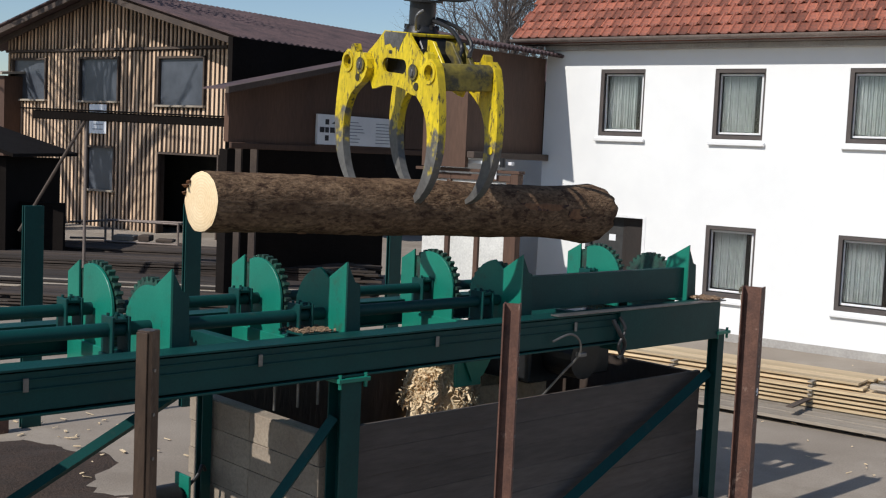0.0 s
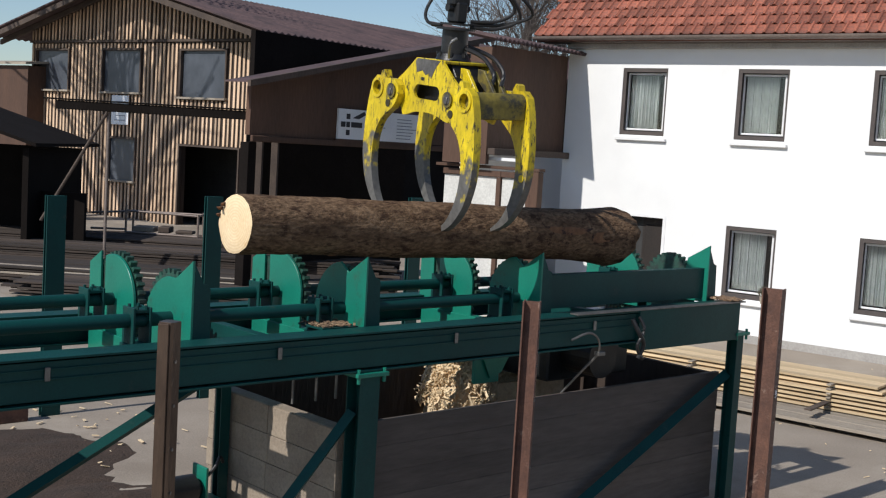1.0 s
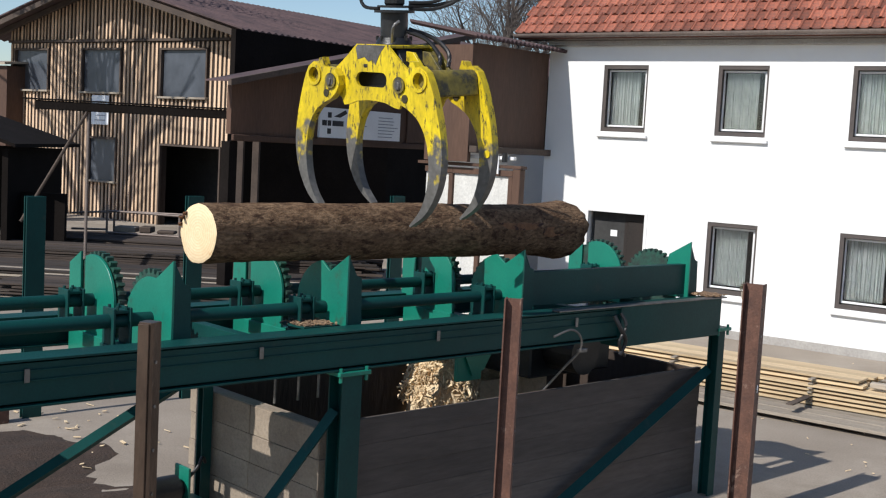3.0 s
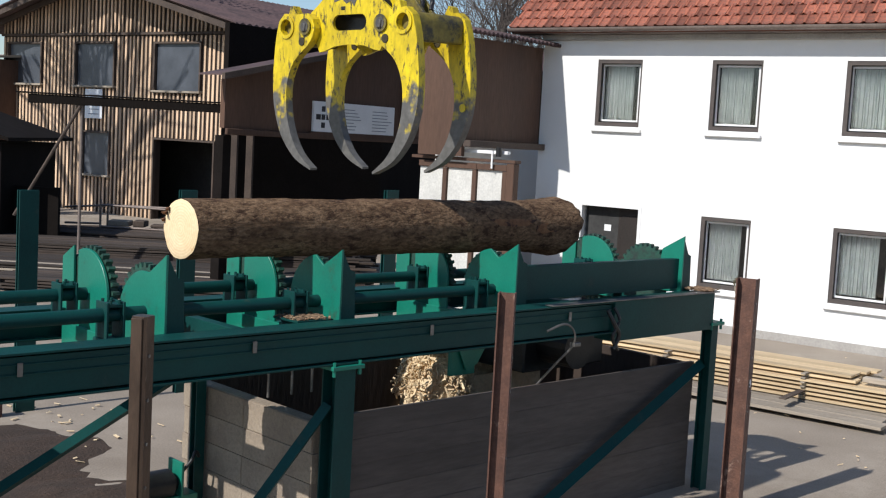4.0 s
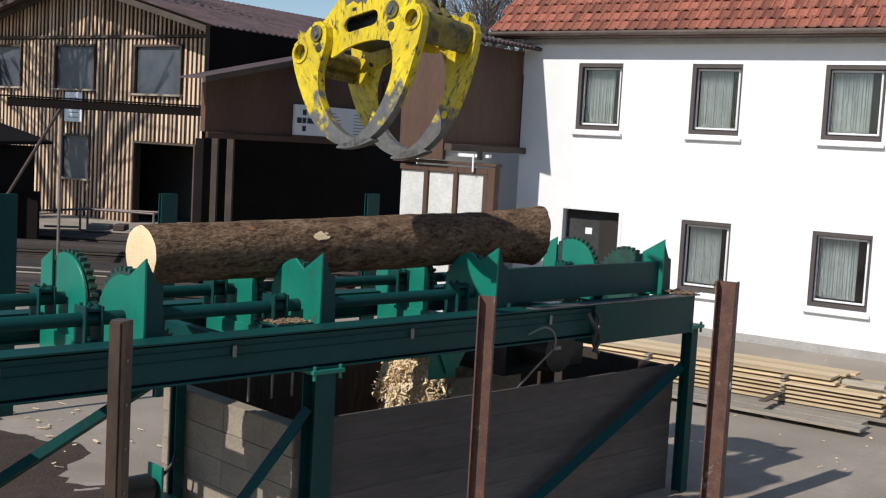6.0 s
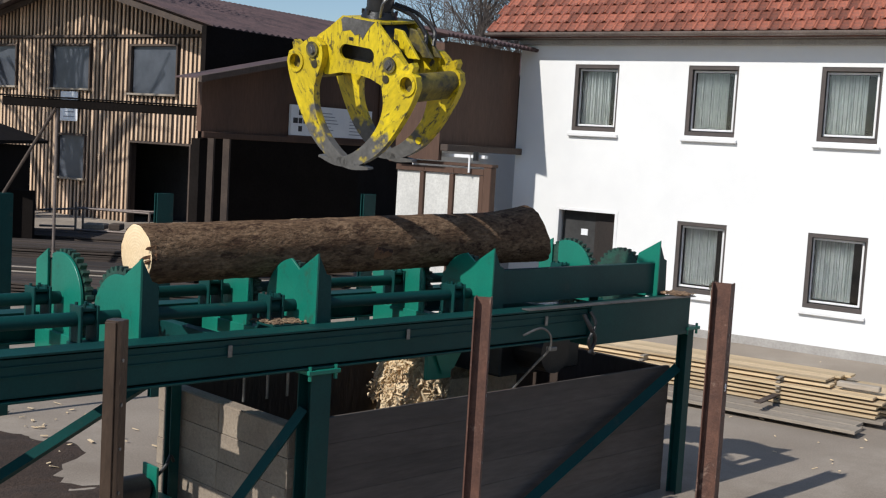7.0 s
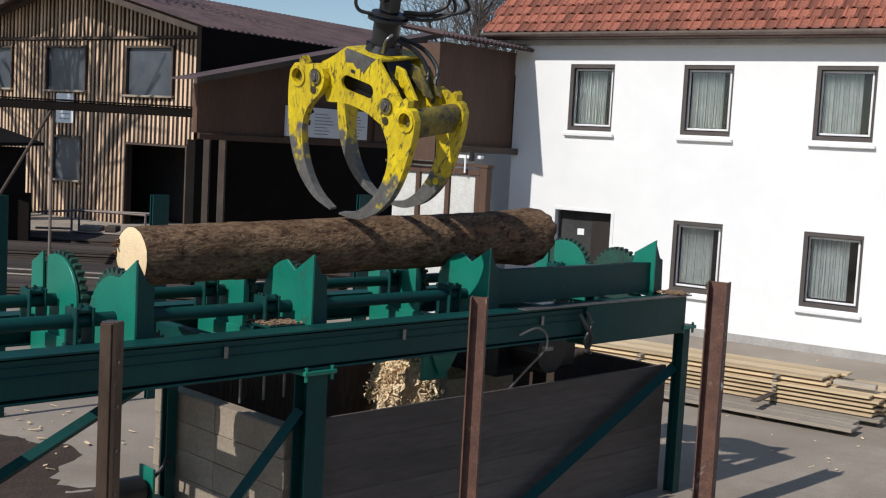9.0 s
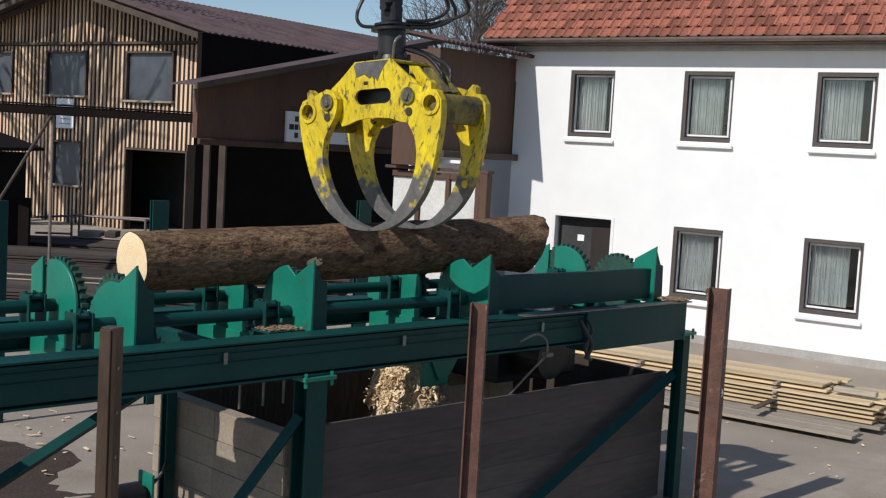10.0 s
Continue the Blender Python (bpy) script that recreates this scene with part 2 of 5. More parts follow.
def wall(bm, q0, q1, z0, z1, p0, p1, holes):
    """A thick wall with openings (q0, q1, z0, z1) right through it, as one closed skin."""
    qs = sorted({q0, q1, *[h[0] for h in holes], *[h[1] for h in holes]})
    zs = sorted({z0, z1, *[h[2] for h in holes], *[h[3] for h in holes]})
    ok = {(i, j): not any(h[0] <= qs[i] and qs[i + 1] <= h[1] and h[2] <= zs[j] and zs[j + 1] <= h[3] for h in holes)
          for i in range(len(qs) - 1) for j in range(len(zs) - 1)}
    made = {}

    def v(k, i, j):
        if (k, i, j) not in made:
            made[(k, i, j)] = bm.verts.new(((p0, p1)[k], qs[i], zs[j]))
        return made[(k, i, j)]

    for (i, j), full in ok.items():
        if not full:
            continue
        for k in (0, 1):
            bm.faces.new((v(k, i, j), v(k, i + 1, j), v(k, i + 1, j + 1), v(k, i, j + 1)))
        for (di, dj, a, b) in ((-1, 0, (i, j), (i, j + 1)), (1, 0, (i + 1, j), (i + 1, j + 1)), (0, -1, (i, j), (i + 1, j)), (0, 1, (i, j + 1), (i + 1, j + 1))):
            if not ok.get((i + di, j + dj)):
                bm.faces.new((v(0, *a), v(0, *b), v(1, *b), v(1, *a)))
    bmesh.ops.recalc_face_normals(bm, faces=bm.faces[:])


def mesh_of(name, bm, mat, smooth=False):
    me = bpy.data.meshes.new(name)
    bm.to_mesh(me)
    bm.free()
    me.materials.append(mat)
    if smooth:
        me.shade_smooth()
        me.set_sharp_from_angle(angle=radians(38))
    return me


def part(name, bm, mat, parent, label="", smooth=False, m=None):
    ob = new(name, mesh_of(name, bm, mat, smooth))
    ob.parent = parent
    if m is not None:
        ob.matrix_basis = m
    return tagged(ob, label)


def piece(name, me, parent, m):
    ob = new(name, me)
    ob.parent = parent
    ob.matrix_basis = m
    return ob


def thing(name, label, category, m=None, group="", kind=""):
    ob = new(name)
    if m is not None:
        ob.matrix_basis = m
    return tagged(ob, label, category, group, kind)


def solid(name, bm, mat, label, category, m=None, kind="", group="", smooth=False):
    ob = new(name, mesh_of(name, bm, mat, smooth))
    if m is not None:
        ob.matrix_basis = m
    return tagged(ob, label, category, group, kind)


def resize(ob, k=K):
    """Bring a thing laid out about the eye to its true size."""
    ob.location = Vector((0, 0, CH)) + k * (ob.location - Vector((0, 0, CH)))
    done = set()
    for o in (ob, *ob.children_recursive):
        if o is not ob:
            o.location = o.location * k
        if o.data and o.data.name not in done:
            done.add(o.data.name)
            o.data.transform(Matrix.Scale(k, 4))
    return ob


BM = bmesh.new
YARDWAY = pose(0, 0, 0, 0, 0, 11.3)     # the buildings stand square to each other, turned against the machine

# ---- ground ----
def build_ground():
    n = 90
    bm = BM()
    grid = []
    xs = [-300, -150, -60, -20] + [-8 + i * 0.5 for i in range(n)] + [48, 80, 160, 400]
    ys = [-300, -100, -30, -8] + [-4 + i * 0.5 for i in range(n)] + [52, 80, 160, 400]
    for x in xs:
        grid.append([bm.verts.new((x, y, 0.012 * noise.noise((x * 0.35, y * 0.35, 3)) + 0.006 * noise.noise((x * 1.7, y * 1.7, 8)))) for y in ys])
    for a, b in zip(grid, grid[1:]):
        for i in range(len(ys) - 1):
            bm.faces.new((a[i], b[i], b[i + 1], a[i + 1]))
    solid("ground", bm, YARD, "grey worn asphalt yard strewn with chips", "ground", kind="structure", smooth=True)


build_ground()


# ---- white house ----
HZ = CH
HP = 19.6                       # the house front, measured along the yard's own direction
WINDOWS = [(9.65, 10.56, 0.42, 1.65), (7.38, 8.30, 0.42, 1.65), (4.98, 5.96, 0.42, 1.65), (2.60, 3.58, 0.42, 1.65), (0.2, 1.18, 0.42, 1.65),
           (7.38, 8.30, -2.36, -1.10), (4.98, 5.96, -2.36, -1.10), (2.60, 3.58, -2.36, -1.10), (0.2, 1.18, -2.36, -1.10)]
DOOR = (9.47, 10.75, -3.12, -1.03)


def build_window(house, q0, q1, z0, z1, pot=False):
    w = part("window", window_surround(q0, q1, z0, z1), FRAMEGREY, house, "recessed window with brown surround and white frame")
    bm = BM()
    t = 0.036
    a, b, c, d = q0 + 0.07, q1 - 0.05, z0 + 0.09, z1 - 0.08
    p = HP + 0.10
    box(bm, p, p + 0.06, a, a + t, c, d, 0.006)
    box(bm, p, p + 0.06, b - t, b, c, d, 0.006)
    box(bm, p, p + 0.06, a + t, b - t, c, c + t, 0.006)
    box(bm, p, p + 0.06, a + t, b - t, d - t, d, 0.006)
    part("frame", bm, WHITEPAINT, w, "white painted wooden frame")
    bm = BM()
    box(bm, p + 0.025, p + 0.031, a + t, b - t, c + t, d - t)
    g = part("pane", bm, GLASS, w)
    bm = BM()
    n = 60
    lo, hi = [], []
    start = a + (b - a) * 0.24
    for i in range(n + 1):
        q = start + (b - 0.02 - start) * i / n
        x = p + 0.16 + 0.018 * math.sin(i * 1.25 + 7 * q0) + 0.008 * math.sin(i * 2.9)
        lo.append(bm.verts.new((x, q, c + t + 0.01)))
        hi.append(bm.verts.new((x, q, d - t)))
    for i in range(n):
        bm.faces.new((lo[i], lo[i + 1], hi[i + 1], hi[i]))
    r = bmesh.ops.extrude_face_region(bm, geom=bm.faces[:])
    bmesh.ops.translate(bm, verts=[v for v in r["geom"] if isinstance(v, bmesh.types.BMVert)], vec=(0.004, 0, 0))
    part("curtain", bm, CURTAIN, w, "pleated white net curtain", smooth=True)
    bm = BM()
    box(bm, HP - 0.07, HP + 0.1, q0 - 0.06, q1 + 0.05, z0 - 0.105, z0 - 0.04, 0.01)
    part("sill", bm, WHITEPAINT, w, "pale stone sill")
    return w


def window_surround(q0, q1, z0, z1):
    bm = BM()
    p0, p1 = HP + 0.012, HP + 0.16
    box(bm, p0, p1, q0, q0 + 0.035, z0, z1)
    box(bm, p0, p1, q1 - 0.07, q1, z0, z1)
    box(bm, p0, p1, q0 + 0.035, q1 - 0.07, z0 - 0.04, z0 + 0.075)
    box(bm, p0, p1, q0 + 0.035, q1 - 0.07, z1 - 0.07, z1)
    return bm


ROOF_P0, ROOF_Z0, ROOF_SLOPE = HP - 0.42, 2.2, 0.94


def build_house():
    house = thing("house", "white plastered two-storey house with red tiled roof", "house", YARDWAY @ Matrix.Translation((0, 0, HZ)))
    bm = BM()
    wall(bm, -6.0, 11.75, -3.3, 2.25, HP, HP + 0.34, WINDOWS + [DOOR])
    part("wall", bm, PLASTER, house, "bright white plaster wall")
    bm = BM()
    box(bm, HP + 0.34, HP + 9, 11.43, 11.75, -3.3, 2.25)
    prism(bm, [(HP + 0.34, 2.25), (HP + 4.3, 2.25 + 3.6), (HP + 8.3, 2.25)], "y", 11.45, 11.73)
    part("wall", bm, PLASTER, house, "white gable wall")
    # Dark sheet and slabs: room shade put into the colour.
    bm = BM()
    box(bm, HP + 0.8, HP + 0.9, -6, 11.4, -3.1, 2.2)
    part("inner_wall", bm, DARKROOM, house, "dark sheet standing for the unlit room behind the windows")
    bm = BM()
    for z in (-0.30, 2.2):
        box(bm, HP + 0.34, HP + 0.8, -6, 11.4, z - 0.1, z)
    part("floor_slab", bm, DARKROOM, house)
    bm = BM()
    wall(bm, -6.0, 11.75, -3.3, -2.98, HP - 0.02, HP - 0.003, [(DOOR[0], DOOR[1], -3.3, -2.98)])
    part("socle", bm, SOCLE, house, "grey socle strip")
    for i, (q0, q1, z0, z1) in enumerate(WINDOWS):
        build_window(house, q0, q1, z0, z1)
    # door
    q0, q1, z0, z1 = DOOR
    bm = BM()
    box(bm, HP - 0.01, HP + 0.1, q0 - 0.0, q0 + 0.06, z0, z1)
    box(bm, HP - 0.01, HP + 0.1, q1 - 0.05, q1, z0, z1)
    box(bm, HP - 0.01, HP + 0.1, q0 + 0.06, q1 - 0.05, z1 - 0.05, z1)
    d = part("door", bm, WHITEPAINT, house, "open doorway with a white frame")
    bm = BM()
    box(bm, HP + 0.2, HP + 0.25, q0 + 0.06, q0 + 0.55, z0, z1 - 0.05)
    box(bm, HP + 0.19, HP + 0.2, q0 + 0.12, q0 + 0.48, z0 + 1.1, z1 - 0.2, 0.005)
    part("door_leaf", bm, DOORBROWN, d, "dark brown door leaf, darkened further for shade")
    # Dark glass, its tone also standing for the shade of the opening.
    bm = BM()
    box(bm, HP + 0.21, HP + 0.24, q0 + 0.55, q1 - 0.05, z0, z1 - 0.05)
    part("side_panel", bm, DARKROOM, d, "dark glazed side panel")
    bm = BM()
    box(bm, HP + 0.195, HP + 0.207, q0 + 0.70, q0 + 0.84, z0 + 1.58, z0 + 1.70, 0.003)
    part("notice", bm, SIGNWHITE, d, "small pale notice on the door")
    # eave
    bm = BM()
    box(bm, ROOF_P0 + 0.10, HP, -6, 12.25, 2.10, 2.16)
    part("soffit", bm, ZINC, house, "painted eave board")
    bm = BM()
    box(bm, HP - 0.10, HP - 0.002, -6, 11.75, 2.0, 2.098, 0.01)
    part("cornice", bm, SOCLE, house, "grey moulding under the eave")
    bm = BM()
    n = 10
    prof = [(ROOF_P0 - 0.02 + 0.075 * math.cos(math.pi + math.pi * i / n), 2.19 + 0.075 * math.sin(math.pi + math.pi * i / n)) for i in range(n + 1)]
    prof += [(ROOF_P0 - 0.02 + 0.065 * math.cos(-math.pi * i / n), 2.19 + 0.065 * math.sin(-math.pi * i / n)) for i in range(n + 1)]
    prism(bm, prof, "y", -6, 12.3)
    part("gutter", bm, ZINC, house, "brown metal gutter", smooth=True)
    bm = BM()
    p1 = HP + 4.3
    prism(bm, [(ROOF_P0, ROOF_Z0), (p1, ROOF_Z0 + ROOF_SLOPE * (p1 - ROOF_P0)), (p1, ROOF_Z0 + ROOF_SLOPE * (p1 - ROOF_P0) - 0.16), (ROOF_P0 + 0.06, ROOF_Z0 - 0.09)], "y", -6, 12.28)
    prism(bm, [(p1, ROOF_Z0 + ROOF_SLOPE * (p1 - ROOF_P0)), (p1 + 4.4, ROOF_Z0), (p1 + 4.4, ROOF_Z0 - 0.16), (p1, ROOF_Z0 + ROOF_SLOPE * (p1 - ROOF_P0) - 0.16)], "y", -6, 12.28)
    roof = part("roof", bm, material("roof_underlay", (0.22, 0.07, 0.045), rough=0.9, bump=0.1), house, "steep roof of red clay tiles")
    return house, roof


house, house_roof = build_house()

# ---- barn ----
BP = 25.93
BZ = CH


def build_barn():
    barn = thing("barn", "old barn with weathered vertical boards and a corrugated roof", "barn", YARDWAY @ Matrix.Translation((0, 0, BZ)))
    holes = [(36.30, 38.22, 1.22, 2.63), (32.31, 34.32, 1.2, 2.63), (28.12, 30.22, 1.10, 2.61), (32.45, 33.85, -1.83, -0.4), (27.37, 30.15, -3.2, -0.5), (35.95, 37.45, -1.74, -1.05)]
    bm = BM()
    wall(bm, 27.05, 38.6, -3.3, 2.98, BP, BP + 0.2, holes)
    prism(bm, [(27.05, 2.98), (38.6, 2.98), (38.6, 3.28), (33.1, 4.70), (27.05, 3.18)], "x", BP, BP + 0.2)
    part("wall", bm, GAPWOOD, barn, "gable wall of dark boards")
    # Side away from the sun; eave shade is put into its near-black colour.
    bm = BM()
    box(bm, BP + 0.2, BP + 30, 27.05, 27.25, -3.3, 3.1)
    part("side_wall", bm, BLACKWOOD, barn, "side wall darkened for shade under the eave")
    # Sheet behind the openings, coloured dark in place of the barn's inner shade.
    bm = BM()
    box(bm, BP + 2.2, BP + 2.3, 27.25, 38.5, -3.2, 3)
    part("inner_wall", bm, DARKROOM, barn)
    for i, h in enumerate(holes):
        bm = BM()
        t = 0.06
        box(bm, BP - 0.1, BP + 0.06, h[0] - t, h[0], h[2], h[3] + t)
        box(bm, BP - 0.1, BP + 0.06, h[1], h[1] + t, h[2], h[3] + t)
        box(bm, BP - 0.1, BP + 0.06, h[0], h[1], h[3], h[3] + t)
        if i == 4:
            d = part("doorway", bm, BEAMWOOD, barn, "dark open doorway")
            continue
        w = part("window", bm, BEAMWOOD, barn, "dusty barn window")
        bm = BM()
        box(bm, BP - 0.16, BP + 0.06, h[0] - 0.1, h[1] + 0.1, h[2] - 0.07, h[2], 0.01)
        part("sill", bm, OLDPLANK, w)
        bm = BM()
        box(bm, BP + 0.02, BP + 0.03, h[0], h[1], h[2], h[3])
        part("pane", bm, DULLGLASS, w)
    # roof
    bm = BM()
    n = 300
    for s in (-1, 1):
        top, low, top2, low2 = [], [], [], []
        for i in range(n + 1):
            p = BP - 1.2 + 42.2 * i / n
            b = 0.03 * math.cos(i * math.pi)
            top.append(bm.verts.new((p, 32.7, 4.95 + b)))
            low.append(bm.verts.new((p, 32.7 + s * 7.3, 3.10 + b)))
        for i in range(n):
            bm.faces.new((top[i], top[i + 1], low[i + 1], low[i]))
    r = bmesh.ops.extrude_face_region(bm, geom=bm.faces[:])
    bmesh.ops.translate(bm, verts=[v for v in r["geom"] if isinstance(v, bmesh.types.BMVert)], vec=(0, 0, -0.05))
    part("roof", bm, CORRUGATED, barn, "dark red-brown corrugated roof")
    bm = BM()
    for s in (-1, 1):
        for k in range(2):
            p = BP - 1.18 + 0.72 * k
            prism(bm, [(32.7, 4.84), (32.7, 4.66), (32.7 + s * 7.28, 2.81), (32.7 + s * 7.28, 2.99)], "x", p, p + 0.09)
    part("verge_board", bm, BEAMWOOD, barn)
    bm = BM()
    box(bm, BP - 0.12, BP - 0.03, 27.05, 38.6, 2.90, 2.98)
    part("rail", bm, BEAMWOOD, barn, "horizontal rail across the gable")
    bm = BM()
    box(bm, BP - 0.13, BP - 0.1, 32.79, 33.70, 0.08, 1.08, 0.01)
    s = part("sign", bm, SIGNWHITE, barn, "small white notice board")
    for k in range(5):
        bm = BM()
        box(bm, BP - 0.14, BP - 0.131, 32.95, 33.5 - 0.05 * (k % 3), 0.22 + 0.16 * k, 0.25 + 0.16 * k)
        part("writing_bar", bm, SIGNBLUE, s)
    return barn, holes


barn, barn_holes = build_barn()


# ---- brown shed between barn and house ----
SQ = 11.73


def build_shed():
    shed = thing("shed", "brown boarded shed against the house", "shed", YARDWAY @ Matrix.Translation((0, 0, CH)))
    bm = BM()
    prism(bm, [(17.1, 0.0), (HP - 0.02, 0.0), (HP - 0.02, 1.85), (17.1, 1.82)], "y", SQ + 0.03, SQ + 0.12)
    part("upper_wall", bm, BROWN, shed, "brown stained upper wall")
    bm = BM()
    box(bm, 17.02, HP - 0.02, SQ - 0.14, SQ + 0.02, -0.10, 0.02, 0.01)
    part("ledge", bm, BEAMWOOD, shed, "weathered ledge under the upper wall")
    bm = BM()
    box(bm, 17.0, 17.098, SQ + 0.03, SQ + 0.98, -0.27, 1.78)
    part("end_wall", bm, BROWN, shed, "brown end wall")
    bm = BM()
    n = 46
    a, b = [], []
    for i in range(n + 1):
        p = 16.8 + 2.95 * i / n
        w = 0.022 * math.cos(i * math.pi)
        a.append(bm.verts.new((p, SQ - 0.36 + 0.062 * (19.7 - p), 1.92 + w)))
        b.append(bm.verts.new((p, SQ + 1.3, 2.2 + w)))
    for i in range(n):
        bm.faces.new((a[i], a[i + 1], b[i + 1], b[i]))
    r = bmesh.ops.extrude_face_region(bm, geom=bm.faces[:])
    bmesh.ops.translate(bm, verts=[v for v in r["geom"] if isinstance(v, bmesh.types.BMVert)], vec=(0, 0, -0.04))
    part("roof", bm, CORRUGATED, shed, "corrugated eave of reddish sheets")
    bm = BM()
    box(bm, 17.5, HP + 1.6, SQ + 0.8, SQ + 0.95, -3.2, 0.0)
    part("lower_wall", bm, PLASTER, shed, "white lower wall set back under the ledge")
    # porch of pale panels in brown frames, turned towards the yard
    for q0, q1 in ((12.26, 12.80), (11.62, 12.17), (10.99, 11.53)):
        bm = BM()
        box(bm, 17.22, 17.26, q0, q1, -3.12, -0.49, 0.008)
        d = part("door_panel", bm, DOORWHITE, shed, "pale door panel")
        bm = BM()
        box(bm, 17.17, 17.30, q0 - 0.085, q0 - 0.002, -3.12, -0.49)
        box(bm, 17.17, 17.30, q0 - 0.085, q1, -0.485, -0.38, 0.006)
        part("frame", bm, BROWN, d, "brown timber frame")
    bm = BM()
    box(bm, 17.15, 17.32, 10.74, 10.895, -3.12, -0.35, 0.008)
    part("post", bm, BROWN, shed, "brown porch post")
    bm = BM()
    box(bm, 17.14, 17.34, 10.72, 12.95, -0.345, -0.29, 0.006)
    part("porch_beam", bm, BROWN, shed, "brown beam over the panels")
    bm = BM()
    box(bm, 17.2, 17.3, 10.92, 12.7, -0.2, -0.14, 0.006)
    part("rail", bm, WHITEPAINT, shed, "white rail under the ledge")
    bm = BM()
    rod(bm, (17.12, 11.18, -0.14), (17.12, 11.18, -0.45), 0.02)
    part("pipe", bm, WHITEPAINT, shed, "short white pipe")
    bm = BM()
    rod(bm, (17.12, 11.05, -0.08), (17.12, 11.05, -0.24), 0.05)
    part("lamp", bm, GREASE, shed, "small wall lamp")
    return shed


LEAN = 1.35                     # the lean-to stands further off than the shed, beside the barn


def build_lean_to():
    shed = thing("lean_to", "brown open lean-to with a dark ground floor", "shed", YARDWAY @ Matrix.Translation((0, 0, CH)))
    bm = BM()
    prism(bm, [(11.3, 0.0), (16.6, 0.0), (16.6, 1.80), (16.3, 1.75), (11.3, 0.66)], "y", SQ + 0.03, SQ + 0.12)
    part("upper_wall", bm, BROWN, shed, "brown stained upper wall")
    bm = BM()
    box(bm, 11.3, 16.6, SQ - 0.03, SQ + 0.02, -0.09, -0.002, 0.01)
    part("ledge", bm, BROWN, shed, "weathered ledge under the upper wall")
    bm = BM()
    prism(bm, [(10.9, 0.69), (16.6, 1.90), (16.6, 1.92), (10.9, 0.71)], "y", SQ - 0.35, SQ + 0.13)
    part("roof", bm, CORRUGATED, shed, "low lean-to roof")
    bm = BM()
    prism(bm, [(10.85, 0.635), (16.6, 1.85), (16.6, 1.93), (10.85, 0.715)], "y", SQ - 0.42, SQ - 0.36)
    part("verge_board", bm, BEAMWOOD, shed, "weathered verge board")
    # Wall and post: the near-black colour stands for the shade inside.
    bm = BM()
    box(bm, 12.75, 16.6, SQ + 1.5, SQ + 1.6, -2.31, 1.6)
    part("inner_wall", bm, BLACKWOOD, shed, "interior wall, black to stand for deep shade")
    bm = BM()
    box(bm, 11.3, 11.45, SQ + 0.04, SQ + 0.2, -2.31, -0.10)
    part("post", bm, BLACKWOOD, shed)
    # company board: plain shapes and rows of bars
    bm = BM()
    box(bm, 13.05, 14.98, SQ - 0.02, SQ + 0.02, -0.02 + 0.04, 0.47)
    s = part("signboard", bm, SIGNWHITE, shed, "white board with dark lettering bars")
    bm = BM()
    box(bm, 13.0, 15.03, SQ - 0.03, SQ + 0.02, -0.03, 0.018)
    part("frame", bm, BROWN, s)
    def bar(p0, p1, z0, z1, mat):
        bm = BM()
        box(bm, p0, p1, SQ - 0.025, SQ - 0.0205, z0, z1)
        part("writing_bar", bm, mat, s)

    for k in range(3):
        bar(13.22, 13.30, 0.08 + 0.12 * k, 0.16 + 0.12 * k, SIGNINK)
    bar(13.1, 13.2, 0.2, 0.28, SIGNINK)
    bar(13.33, 13.58, 0.2, 0.28, SIGNINK)
    rnd = random.Random(4)
    for k in range(7):
        z = 0.07 + 0.05 * k
        bar(13.68, 13.95 + 0.2 * rnd.random(), z, z + 0.012, SIGNBLUE)
        bar(14.42, 14.75 + 0.2 * rnd.random(), z, z + 0.012, SIGNBLUE)
    bm = BM()
    prism(bm, [(13.36, 0.34), (13.62, 0.45), (13.66, 0.40), (13.5, 0.33)], "y", SQ - 0.025, SQ - 0.0205)
    part("emblem", bm, SIGNINK, s, "plain dark emblem shape")
    bm = BM()
    box(bm, 15.2, 16.3, SQ - 0.0, SQ + 0.028, -0.0, 0.95, 0.01)
    part("hatch", bm, BROWN, shed, "plain brown shutter")
    # the layout above is brought to its true size and distance
    for o in shed.children_recursive:
        o.data.transform(Matrix.Scale(LEAN, 4))
    return shed


shed = build_shed()
lean_to = build_lean_to()

# ---- log infeed machine ----
TOOTH = material("toothed_steel", (0.02, 0.11, 0.075), (0.03, 0.045, 0.04), 0.6, 0.2, fine=40, coarse=10, bump=0.2)
SHAFT_Z, FRONT_Y, REAR_Y = 1.73, 7.72, 8.76
STATIONS = [4.30, 5.90, 7.98, 10.62]
BEAM_TOP = 1.62


def arc(cy, cz, r, a0, a1, n=14):
    return [(cy + r * math.cos(radians(a0 + (a1 - a0) * i / n)), cz + r * math.sin(radians(a0 + (a1 - a0) * i / n))) for i in range(n + 1)]


def toothed(r, teeth, depth, phase=0.0):
    pts = []
    for i in range(teeth):
        for k, rr in ((0.0, r), (0.16, r + depth), (0.5, r + depth), (0.62, r)):
            a = 2 * math.pi * (i + k + phase) / teeth
            pts.append((rr * math.cos(a), rr * math.sin(a)))
    return pts


